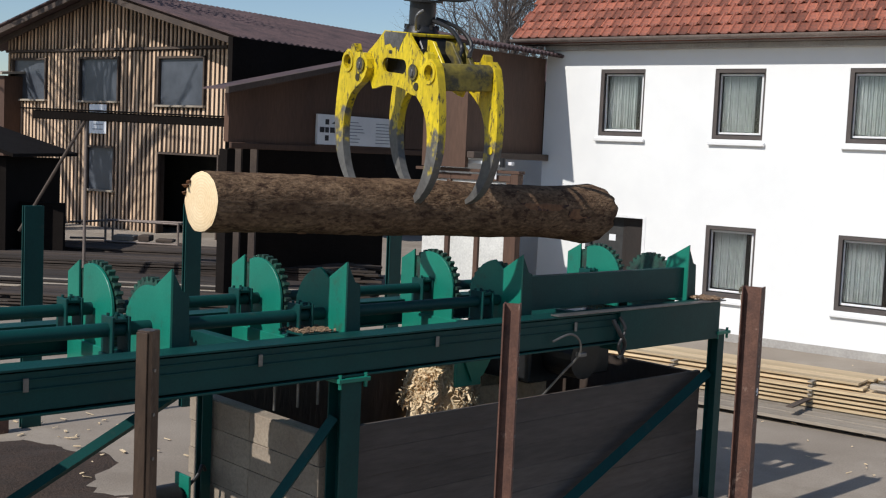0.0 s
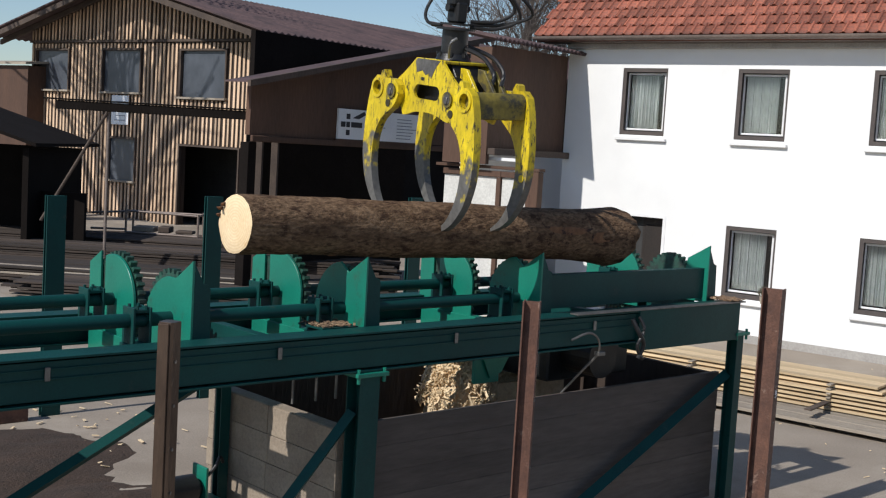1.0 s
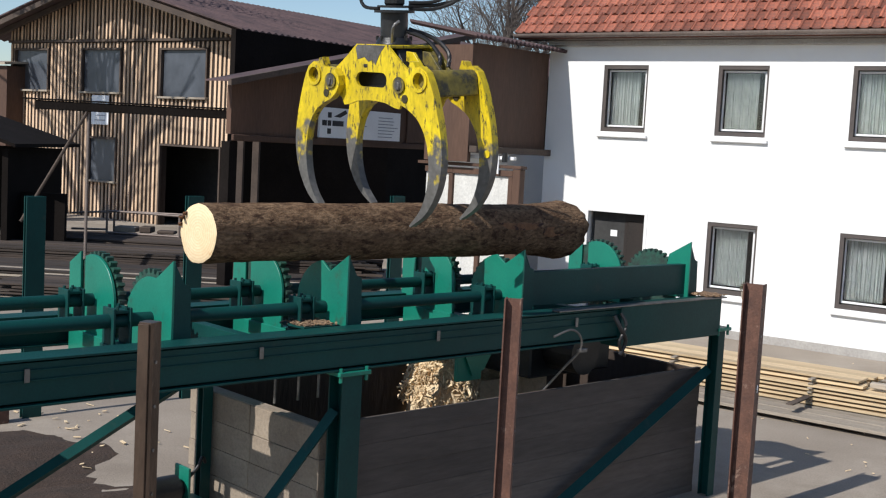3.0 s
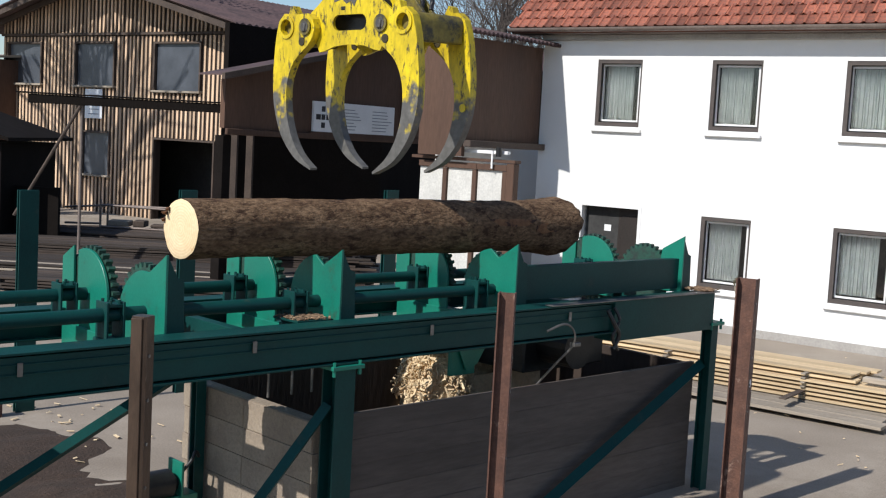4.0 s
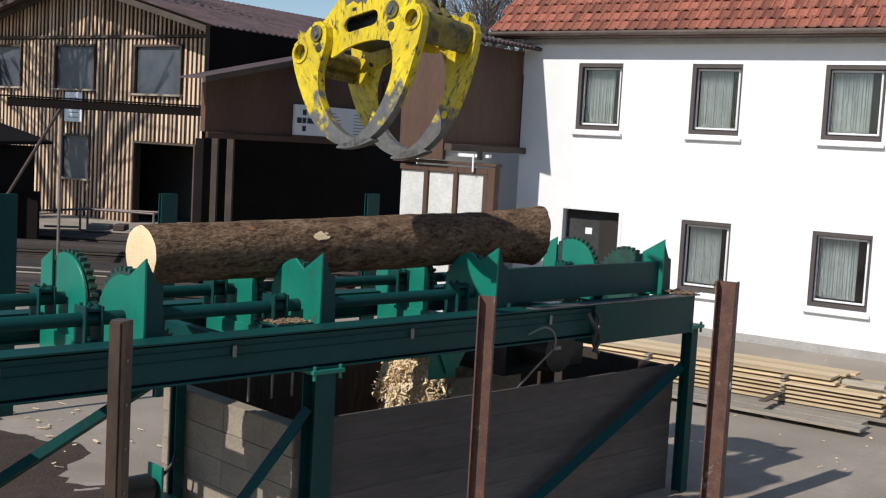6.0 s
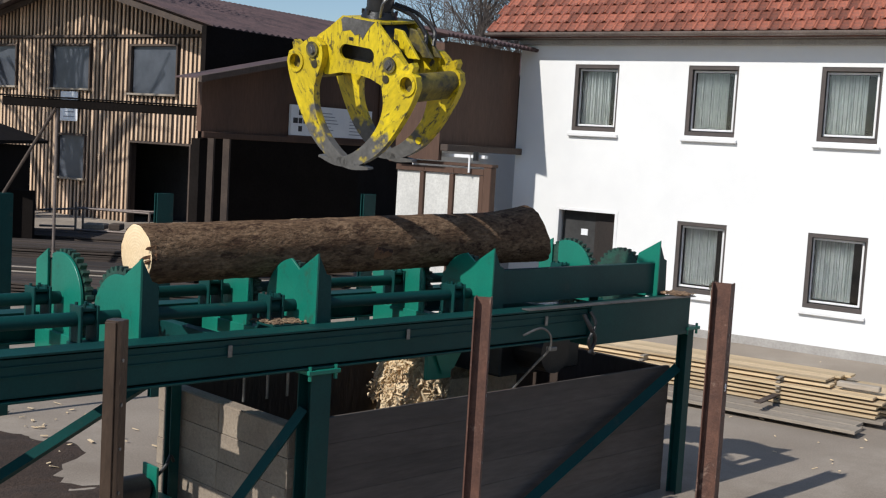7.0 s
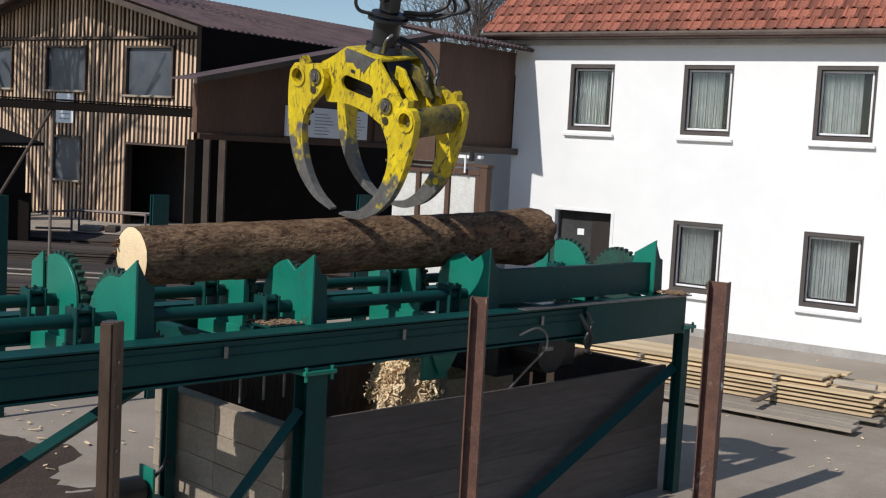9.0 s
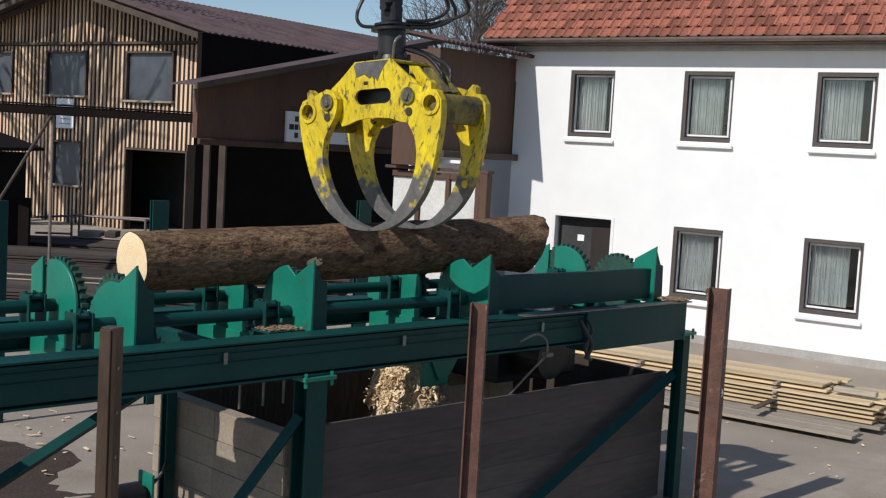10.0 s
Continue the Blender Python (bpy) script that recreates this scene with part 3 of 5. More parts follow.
def i_profile(bm, x0, x1, y0, y1, z0, z1, web=0.012, fl=0.016, axis="x", open_to="both"):
    """A rolled steel section: flanges top and bottom with a web between, or upright with axis 'z'."""
    if axis == "x":
        box(bm, x0, x1, y0, y1, z1 - fl, z1, 0.002)
        box(bm, x0, x1, y0, y1, z0, z0 + fl, 0.002)
        ym = (y0 + y1) / 2
        box(bm, x0, x1, ym - web / 2, ym + web / 2, z0 + fl, z1 - fl)
    else:
        box(bm, x0, x1, y0, y0 + fl, z0, z1, 0.002)
        box(bm, x0, x1, y1 - fl, y1, z0, z1, 0.002)
        xm = (x0 + x1) / 2
        box(bm, xm - web / 2, xm + web / 2, y0 + fl, y1 - fl, z0, z1)


wheels = []


def build_machine():
    mc = thing("log_infeed_machine", "green steel log infeed with toothed wheels and shafts", "sawmill machine")
    # front beam with a cable channel
    bm = BM()
    i_profile(bm, -1.2, 9.15, 7.16, 7.40, 1.30, BEAM_TOP)
    fb = part("front_beam", bm, DARKGREEN, mc, "long dark green front beam")
    bm = BM()
    box(bm, -1.2, 9.15, 7.19, 7.274, 1.33, 1.59, 0.003)
    part("cable_channel", bm, DARKGREEN, fb)
    for z in (1.47, 1.535):
        bm = BM()
        box(bm, -1.2, 9.15, 7.176, 7.19, z, z + 0.010, 0.002)
        part("cable", bm, DARKGREEN, fb)
    for x in [3.13 - 1.79 * 2 + 1.79 * i for i in range(7)]:
        bm = BM()
        box(bm, x - 0.018, x + 0.018, 7.165, 7.176, 1.465, 1.555, 0.002)
        part("clip", bm, STEEL, fb, "bare metal clip")
    bm = BM()
    box(bm, 9.15, 10.88, 7.15, 7.40, 1.22, BEAM_TOP + 0.004, 0.006)
    part("end_box", bm, DARKGREEN, fb, "boxed end of the beam")
    bm = BM()
    box(bm, 8.2, 10.95, 7.13, 7.23, BEAM_TOP + 0.006, BEAM_TOP + 0.02, 0.002)
    part("cover_strip", bm, STEEL, fb, "bare scuffed metal strip")
    bm = BM()
    i_profile(bm, -1.2, 11.0, 9.12, 9.34, 1.30, BEAM_TOP - 0.06)
    part("rear_beam", bm, DARKGREEN, mc)
    for x in (-0.6, 1.6, 5.3, 9.4, 10.9):
        bm = BM()
        box(bm, x - 0.05, x + 0.05, 7.40, 9.12, 1.34, 1.5, 0.004)
        part("cross_member", bm, DARKGREEN, mc)
    for x in STATIONS[:3]:
        bm = BM()
        box(bm, x + 0.026, x + 0.15, 7.90, 9.12, 1.12, 1.45, 0.005)
        box(bm, x + 0.026, x + 0.15, 7.44, 7.90, 1.31, 1.45, 0.005)
        part("station_beam", bm, GREEN, mc, "deep cross beam under the wheels")
    bm = BM()
    box(bm, -1.2, 2.9, 7.95, 9.1, 1.505, 1.53, 0.003)
    part("tray", bm, GREYPLANK, mc, "dusty tray floor between the beams")
    # stations
    for s, x in enumerate(STATIONS):
        last = s == 3
        bm = BM()
        tip = 2.19
        prof = [(7.42, 1.60), (7.42, tip), (7.66, 2.035)] + arc(FRONT_Y, SHAFT_Z - (0.075 if s == 0 else 0), 0.385, 82, 0, 16) + [(8.105, 1.50), (7.55, 1.50)]
        if last:
            prof = [(7.42, 1.60), (7.42, tip + 0.03), (7.70, 2.06), (7.78, 1.60)]
        prism(bm, prof, "x", x, x + 0.022, 0.003)
        g = part("front_guide", bm, GREEN, mc, "bright green guide plate with a pointed tip")
        bm = BM()
        prism(bm, [(x + 0.022, 1.58), (x + 0.17, 1.58), (x + 0.15, 2.0), (x + 0.10, 2.02), (x + 0.022, 2.17)], "y", 7.422, 7.436, 0.002)
        box(bm, x + 0.15, x + 0.166, 7.436, 7.9, 1.58, 1.98, 0.002)
        part("gusset", bm, DARKGREEN, g)
        bm = BM()
        prism(bm, toothed(0.325, 32, 0.035), "x", -0.03, 0.03)
        rod(bm, (-0.06, 0, 0), (0.06, 0, 0), 0.10, n=20)
        wheels.append(part("toothed_wheel", bm, TOOTH, mc, "toothed drive wheel", m=pose(x + 0.075, FRONT_Y + (0.085 if not last else 0.25), SHAFT_Z)))
        bm = BM()
        xr = x + 0.06
        prism(bm, [(9.20, 1.45), (9.20, 1.99), (9.0, 2.10), (8.99, 1.45)], "x", xr, xr + 0.022, 0.003)
        part("rear_guide", bm, GREEN, mc, "upright rear guide plate")
        bm = BM()
        prism(bm, arc(REAR_Y, SHAFT_Z, 0.365, 68, 180, 16) + [(REAR_Y - 0.365, 1.42), (REAR_Y + 0.135, 1.42)], "x", xr - 0.01, xr + 0.015, 0.003)
        part("rear_lobe", bm, GREEN, mc, "rounded rear plate")
        bm = BM()
        prism(bm, toothed(0.355, 34, 0.035, 0.3), "x", -0.03, 0.03)
        rod(bm, (-0.06, 0, 0), (0.06, 0, 0), 0.10, n=20)
        wheels.append(part("toothed_wheel", bm, TOOTH, mc, "toothed drive wheel", m=pose(xr + 0.06, REAR_Y, SHAFT_Z)))
    bm = BM()
    box(bm, 5.50, 5.86, 7.44, 7.78, 1.605, 1.622, 0.002)
    part("ledge_plate", bm, DARKGREEN, mc, "small ledge plate strewn with chips")
    # shafts with bearing blocks
    for y, spans in ((FRONT_Y, [(-1.2, 3.98), (4.5, 5.62), (6.12, 7.72)]), (REAR_Y, [(-1.2, 4.12), (4.5, 5.72), (6.1, 7.9), (8.2, 10.5)])):
        for x0, x1 in spans:
            bm = BM()
            rod(bm, (x0, y, SHAFT_Z), (x1 + 0.5, y, SHAFT_Z), 0.052, n=20)
            sh = part("shaft", bm, DARKGREEN, mc, "green painted round shaft", smooth=True)
            bm = BM()
            box(bm, x1 - 0.02, x1 + 0.0, y - 0.085, y + 0.085, 1.56, SHAFT_Z + 0.10, 0.004)
            box(bm, x1 + 0.11, x1 + 0.13, y - 0.085, y + 0.085, 1.56, SHAFT_Z + 0.10, 0.004)
            box(bm, x1 + 0.0, x1 + 0.11, y - 0.075, y + 0.075, SHAFT_Z + 0.06, SHAFT_Z + 0.085, 0.004)
            box(bm, x1 - 0.03, x1 + 0.14, y - 0.10, y + 0.10, 1.53, 1.56, 0.004)
            for dy in (-0.06, 0.06):
                for dx in (0.02, 0.09):
                    rod(bm, (x1 + dx, y + dy, SHAFT_Z + 0.085), (x1 + dx, y + dy, SHAFT_Z + 0.115), 0.012, n=6)
            part("bearing", bm, DARKGREEN, sh, "bolted bearing block")
    # guard plate
    bm = BM()
    prism(bm, [(8.02, 1.645), (10.74, 1.645), (10.66, 1.97), (8.12, 1.97)], "y", 7.47, 7.482, 0.002)
    box(bm, 8.12, 10.66, 7.482, 7.56, 1.958, 1.97, 0.002)
    part("guard_plate", bm, DARKGREEN, mc, "long dark green guard plate")
    # legs and braces
    for x0, x1 in ((5.70, 5.90), (10.90, 11.02)):
        bm = BM()
        i_profile(bm, x0, x1, 7.17, 7.35 if x0 < 6 else 7.30, GB, 1.26, axis="z")
        g = part("leg", bm, DARKGREEN, mc, "upright steel leg")
        bm = BM()
        box(bm, x0 - 0.06, x1 + 0.06, 7.13, 7.40, 1.26, 1.295, 0.004)
        for dx in (x0 - 0.03, x1 + 0.03):
            rod(bm, (dx, 7.16, 1.21), (dx, 7.16, 1.325), 0.016, n=6)
        part("head_plate", bm, GREEN, g, "bolted head plate")
    # Braces take the darker green as painted shade.
    for (a, b) in (((5.72, 7.29, 0.95), (4.34, 7.29, -0.52)), ((10.9, 7.29, 0.80), (8.0, 7.29, -0.55))):
        bm = BM()
        rod(bm, a, b, 0.055 if a[0] < 6 else 0.072, n=4)
        part("brace", bm, DARKGREEN, mc, "diagonal steel brace")
    bm = BM()
    i_profile(bm, 5.58, 5.68, 9.02, 9.12, GB, 1.3, axis="z")
    part("leg", bm, DARKGREEN, mc)
    # Rear brace, with shade put into its green likewise.
    bm = BM()
    rod(bm, (5.58, 9.05, 1.0), (2.7, 9.05, -0.42), 0.06, n=4)
    part("brace", bm, DARKGREEN, mc, "diagonal steel brace")
    # feed chute and drive parts under the beam
    bm = BM()
    box(bm, 7.76, 8.09, 8.0, 8.05, 0.85, 1.5, 0.006)
    prism(bm, [(7.71, 1.34), (8.34, 1.34), (8.09, 0.95), (7.94, 0.9)], "y", 7.97, 7.99)
    part("chute_plate", bm, GREEN, mc, "green chute plate")
    bm = BM()
    box(bm, 8.9, 10.2, 8.1, 9.0, 0.75, 1.33, 0.02)
    rod(bm, (9.3, 7.7, 1.05), (9.3, 8.1, 1.05), 0.22, n=24)
    part("gearbox", bm, GREASE, mc, "dark drive housing under the beam")
    bm = BM()
    hose(bm, [(8.15, 7.14, 1.40), (8.34, 7.10, 1.46), (8.47, 7.09, 1.39), (8.50, 7.11, 1.25), (8.46, 7.26, 1.06), (8.40, 7.50, 0.76)], 0.011)
    part("hose", bm, STEEL, mc, "grey looped hydraulic hose", smooth=True)
    bm = BM()
    box(bm, 8.48, 8.58, 7.08, 7.14, 1.23, 1.27, 0.006)
    part("hose_fitting", bm, STEEL, mc)
    bm = BM()
    hose(bm, [(9.0, 7.12, 1.55), (9.05, 7.07, 1.42), (9.15, 7.08, 1.30), (9.1, 7.1, 1.16)], 0.022)
    hose(bm, [(9.1, 7.12, 1.57), (9.13, 7.07, 1.45), (9.05, 7.08, 1.28), (9.2, 7.12, 1.14)], 0.017)
    part("hose", bm, RUBBER, mc, "black hydraulic hoses", smooth=True)
    bm = BM()
    for x in (5.15, 5.4, 5.62):
        rod(bm, (x + 0.7, 8.3, 1.3), (x + 0.7, 8.3, 0.8), 0.012)
    part("hanger_rod", bm, STEEL, mc)
    return mc


machine = resize(build_machine())


# ---- bunker under the machine ----
def build_bunker():
    bk = thing("chip_bunker", "waste bunker of grey planks and concrete blocks", "bunker")
    bm = BM()
    box(bm, 5.92, 10.95, 7.44, 7.50, GB, 0.80)
    part("backing", bm, GAPWOOD, bk)
    bm = BM()
    box(bm, 5.86, 11.0, 9.4, 9.5, GB, 0.78)
    part("rear_wall", bm, GAPWOOD, bk)
    bm = BM()
    box(bm, 10.95, 11.02, 7.50, 9.4, GB, 0.78)
    part("end_wall", bm, GAPWOOD, bk)
    rnd = random.Random(3)
    z = 0.82 - 7 * 0.222
    for k in range(7):
        h = 0.222
        bm = BM()
        d = rnd.uniform(-0.006, 0.006)
        box(bm, 5.92, 10.93, 7.395 + d, 7.44, z + 0.0008, z + h - 0.0008, 0.002)
        part("plank", bm, GREYPLANK, bk)
        z += h
    # left wall of blocks
    bm = BM()
    box(bm, 5.722, 5.86, 7.46, 9.4, GB, 0.77)
    part("mortar", bm, CONCRETE, bk)
    me_b = BM()
    box(me_b, -0.07, 0.07, -0.497, 0.497, -0.125, 0.125, 0.004)
    me_b = mesh_of("block", me_b, CONCRETE)
    for k in range(-3, 3):
        for j in range(2):
            y = 7.965 + 1.0 * j - 0.02 * (k % 2)
            if y < 9.2:
                piece("block", me_b, bk, pose(5.78 + rnd.uniform(-0.003, 0.003), y, 0.13 + 0.255 * k))
    return bk


bunker = resize(build_bunker())


def build_chip_heap():
    rnd = random.Random(11)
    bm = BM()
    cx, cy = 8.55, 9.05
    # core of the heap
    n = 26
    core = bmesh.ops.create_cone(bm, segments=n, radius1=0.40, radius2=0.27, depth=0.72, cap_ends=True, matrix=Matrix.Translation((cx, cy, 0.475)))
    rod(bm, (cx, cy, GB), (cx, cy, 0.22), 0.40, n=26)
    for v in core["verts"]:
        v.co += Vector((0.05 * noise.noise(v.co * 5), 0.05 * noise.noise(v.co * 5 + Vector((3, 1, 2))), 0))
    box(bm, cx + 0.3, cx + 1.4, cy - 0.26, cy + 0.06, GB, 0.60)
    verts = [v.co.copy() for v in bm.verts]
    bm.verts.index_update()
    faces = [[v.index for v in f.verts] for f in bm.faces]
    bm.free()
    for i in range(2900):
        a = rnd.uniform(0, 2 * math.pi)
        t = rnd.random() ** 0.7
        r = 0.03 + 0.40 * t + rnd.uniform(-0.03, 0.03)
        z = 0.92 - 0.55 * t ** 3.2 + rnd.uniform(-0.02, 0.05)
        px, py = cx + r * math.cos(a), cy + r * math.sin(a)
        if i > 2300:
            px, py, z = cx + rnd.uniform(0.35, 1.35), cy - 0.1 + rnd.uniform(-0.12, 0.12), 0.60 + rnd.uniform(0, 0.06)
        m = pose(px, py, z, rnd.uniform(-70, 70), rnd.uniform(-70, 70), rnd.uniform(0, 360))
        l, w, h = rnd.uniform(0.016, 0.06), rnd.uniform(0.005, 0.014), rnd.uniform(0.002, 0.005)
        o = len(verts)
        for c in ((-l, -w, -h), (l, -w, -h), (l, w, -h), (-l, w, -h), (-l, -w, h), (l, -w, h), (l, w, h), (-l, w, h)):
            verts.append(m @ Vector(c))
        for f in ((3, 2, 1, 0), (4, 5, 6, 7), (0, 1, 5, 4), (1, 2, 6, 5), (2, 3, 7, 6), (3, 0, 4, 7)):
            faces.append([o + k for k in f])
    me = bpy.data.meshes.new("chip_heap")
    me.from_pydata(verts, [], faces)
    me.materials.append(CHIP)
    return tagged(new("chip_heap", me), "heap of pale fresh wood chips in the bunker", "wood chips", kind="stuff")


resize(build_chip_heap())


# ---- stakes ----
def build_stake(x, y, top, w, d, turn, mat, label, group, kind=""):
    st = thing("steel_stake", label, "steel post", pose(x, y, 0, 0, 0, turn), group)
    bm = BM()
    if kind == "rail":
        ring = [(-0.5, -0.35), (-0.38, -0.5), (0.38, -0.5), (0.5, -0.35), (0.5, 0.3), (0.34, 0.5), (-0.34, 0.5), (-0.5, 0.3)]
        prism(bm, [(a * w, b * d) for a, b in ring], "z", -0.62, top, 0.004)
        box(bm, -w * 0.62, -w * 0.5, -d * 0.3, d * 0.4, -0.62, top - 0.01, 0.003)
        box(bm, w * 0.5, w * 0.60, -d * 0.3, d * 0.4, -0.62, top - 0.01, 0.003)
    else:
        i_profile(bm, -w / 2, w / 2, -d / 2, d / 2, -0.62 if mat is not DARKGREEN else -0.1, top, web=0.012, fl=0.014, axis="z")
    part("profile", bm, mat, st)
    if mat is not DARKGREEN:
        for k in range(5):
            bm = BM()
            z = top - 0.25 - 0.28 * k
            rod(bm, (-w * 0.12, -d / 2 - 0.006, z), (-w * 0.12, -d / 2 + 0.002, z), 0.012, n=8)
            part("bolt", bm, STEEL, st)
    return st


resize(build_stake(3.62, 6.5, 1.93, 0.115, 0.11, 30, DARKRUST, "rusty brown rail stake in front of the machine", "rusty stakes", "rail"))
resize(build_stake(6.90, 6.5, 1.91, 0.14, 0.14, 38, RUST, "rusty brown steel stake in front of the machine", "rusty stakes"))
wide_stake = build_stake(10.47, 6.5, 1.88, 0.20, 0.20, 20, RUST, "wide rusty steel stake with worn paint", "rusty stakes")
bm = BM()
prism(bm, [(0.03 * math.cos(k * 0.5236) * (1 + 0.2 * math.sin(k * 2.1)), 0.80 + 0.042 * math.sin(k * 0.5236) * (1 + 0.15 * math.cos(k * 1.7))) for k in range(12)], "y", -0.104, -0.100)
part("worn_spot", bm, SIGNWHITE, wide_stake, "pale worn spot")
resize(wide_stake)
for gx, gt in ((5.24, 2.36), (7.15, 2.38), (10.25, 2.41)):
    build_stake(gx, 11.9, gt, 0.21, 0.07, 0, DARKGREEN, "tall green steel stake behind the machine", "green stakes")


# ---- plank pile beside the house ----
def build_plank_pile():
    rnd = random.Random(5)
    pile = thing("plank_pile", "stack of sawn planks on bearers beside the house", "timber stack", YARDWAY)

    def plank(p0, p1, q0, q1, z, h, mat, turn=0.0):
        bm = BM()
        box(bm, 0, p1 - p0, -(q1 - q0) / 2, (q1 - q0) / 2, 0, h, 0.003)
        part("plank", bm, mat, pile, m=Matrix.Translation((p0, (q0 + q1) / 2, z)) @ pose(0, 0, 0, 0, rnd.uniform(-0.25, 0.25), turn + rnd.uniform(-0.25, 0.25)))

    for q in (4.3, 6.2, 8.4, 10.2):
        bm = BM()
        box(bm, 14.25, 15.9, q, q + 0.1, 0.0, 0.05, 0.006)
        part("bearer", bm, OLDPLANK, pile, "thick bearer under the planks")
    # grey planks at the bottom, reaching out in front
    for p, w, z in ((13.93, 0.30, 0.055), (14.25, 0.26, 0.06), (14.53, 0.24, 0.062), (14.79, 0.3, 0.06), (15.11, 0.3, 0.06), (15.43, 0.28, 0.06)):
        plank(p, p + w, 3.42 + rnd.uniform(-0.1, 0.12), 10.6, z, 0.04, OLDPLANK, -2.2 if p < 14.5 else 0)
    z = 0.115
    for k in range(7):
        p = 14.60 + (0.10 if k > 4 else 0) + rnd.uniform(-0.03, 0.03)
        end = 4.02 if k > 4 else 3.36
        while p < 15.55:
            w = rnd.uniform(0.17, 0.27)
            plank(p, p + w - 0.01, end + rnd.uniform(-0.08, 0.12), 10.3 + rnd.uniform(-0.3, 0.3), z, 0.030, FRESHPLANK)
            p += w
        z += 0.034
        if k < 6:
            for q in (4.62, 6.5, 8.6):
                bm = BM()
                out = 13.90 if (k, q) == (1, 4.62) else 14.56 + rnd.uniform(-0.03, 0.03)
                box(bm, out, 15.7, q, q + (0.09 if out < 14 else 0.06), z, z + 0.019, 0.003)
                part("spacer", bm, BEAMWOOD if out < 14 else OLDPLANK, pile, "crosswise spacer lath")
            z += 0.021
    bm = BM()
    box(bm, 14.78, 14.9, 3.46, 3.98, z - 0.075, z - 0.005, 0.01)
    part("short_beam", bm, OLDPLANK, pile, "short grey beam on the stack")


build_plank_pile()

# ---- log ----
LOG_LEN = 4.70


def build_log():
    lg = thing("log", "thick spruce log with rough bark and a fresh cut end", "log")
    n, m = 64, 150
    bm = BM()
    rings = []
    for i in range(m + 1):
        x = -LOG_LEN / 2 + LOG_LEN * i / m
        s = i / m
        ring = []
        for k in range(n):
            a = 2 * math.pi * k / n
            r = 0.238 + 0.026 * s
            butt = max(0.0, (s - 0.80) / 0.20)
            r += butt ** 2 * (0.02 + 0.05 * max(0, math.cos(a - 4.2)) + 0.03 * max(0, math.cos(2 * a + 1.0)))
            v = Vector((x, math.cos(a), math.sin(a)))
            r += 0.010 * noise.noise(Vector((x * 1.3, v.y * 1.5, v.z * 1.5))) + 0.006 * noise.noise(Vector((x * 7, v.y * 6, v.z * 6)))
            r += 0.0035 * abs(noise.noise(Vector((x * 18, v.y * 14, v.z * 14))))
            ragged = butt ** 3 * (0.16 * math.cos(a - 4.2) + 0.05 * noise.noise(Vector((v.y * 4, v.z * 4, 2))))
            if i == m:
                r *= 0.93
            ring.append(bm.verts.new((x - ragged, v.y * r, v.z * r)))
        rings.append(ring)
    for a, b in zip(rings, rings[1:]):
        for k in range(n):
            bm.faces.new((a[k], a[(k + 1) % n], b[(k + 1) % n], b[k]))
    bm.faces.new(rings[-1])
    bmesh.ops.recalc_face_normals(bm, faces=bm.faces[:])
    edge = [v.co.copy() for v in rings[0]]
    part("bark", bm, BARK, lg, "rough grey-brown bark", smooth=True)
    bm = BM()
    inner = []
    for f, dx in ((0.985, 0.0), (0.95, -0.004), (0.5, -0.006), (0.0, -0.007)):
        if f:
            inner.append([bm.verts.new((c.x + dx, c.y * f, c.z * f)) for c in edge])
        else:
            ctr = bm.verts.new((edge[0].x + dx, 0, 0))
    for a, b in zip(inner, inner[1:]):
        for k in range(n):
            bm.faces.new((a[k], b[k], b[(k + 1) % n], a[(k + 1) % n]))
    for k in range(n):
        bm.faces.new((inner[-1][k], ctr, inner[-1][(k + 1) % n]))
    part("cut_end", bm, ENDWOOD, lg, "pale fresh cut end", smooth=True)
    # torn splinters standing off the cut end
    rnd = random.Random(9)
    for k in range(4):
        a = radians(rnd.uniform(280, 320))
        r = rnd.uniform(0.20, 0.245)
        w, out = rnd.uniform(0.015, 0.035), rnd.uniform(0.03, 0.09)
        bm = BM()
        prism(bm, [(0.06, -w), (0.06, w), (-out * 0.5, w * 0.7), (-out, rnd.uniform(-0.01, 0.02))], "z", -0.006, 0.006)
        part("splinter", bm, RAWBARK, lg, "torn splinter of bark", m=Matrix.Translation((-LOG_LEN / 2 - 0.01, r * math.cos(a), r * math.sin(a))) @ pose(0, 0, 0, math.degrees(a) - 90 + rnd.uniform(-40, 40), rnd.uniform(-10, 25), 0))
    # patches of bare wood where bark has come off
    for (x, a, l, w) in ((1.95, 1.57, 0.22, 0.06), (-0.72, 3.35, 0.09, 0.045), (0.02, 5.5, 0.12, 0.06), (1.35, 0.95, 0.38, 0.13), (-1.4, 2.9, 0.05, 0.03), (1.5, 4.0, 0.2, 0.05), (-1.1, 5.0, 0.04, 0.025)):
        bm = BM()
        r = 0.254 + 0.026 * (x / LOG_LEN)
        pts = []
        for k in range(12):
            t = 2 * math.pi * k / 12
            d = 1 + 0.35 * noise.noise(Vector((k * 1.7, x, a)))
            pts.append((x + l * d * math.cos(t), a + w / r * d * math.sin(t)))
        top = [bm.verts.new((px, r * math.cos(pa), r * math.sin(pa))) for px, pa in pts]
        low = [bm.verts.new((px, (r - 0.04) * math.cos(pa), (r - 0.04) * math.sin(pa))) for px, pa in pts]
        bm.faces.new(top)
        for k in range(12):
            bm.faces.new((top[k], low[k], low[(k + 1) % 12], top[(k + 1) % 12]))
        bmesh.ops.recalc_face_normals(bm, faces=bm.faces[:])
        part("bare_patch", bm, RAWBARK if x > -0.5 or x < -1 else ENDWOOD, lg, "patch of torn bark")
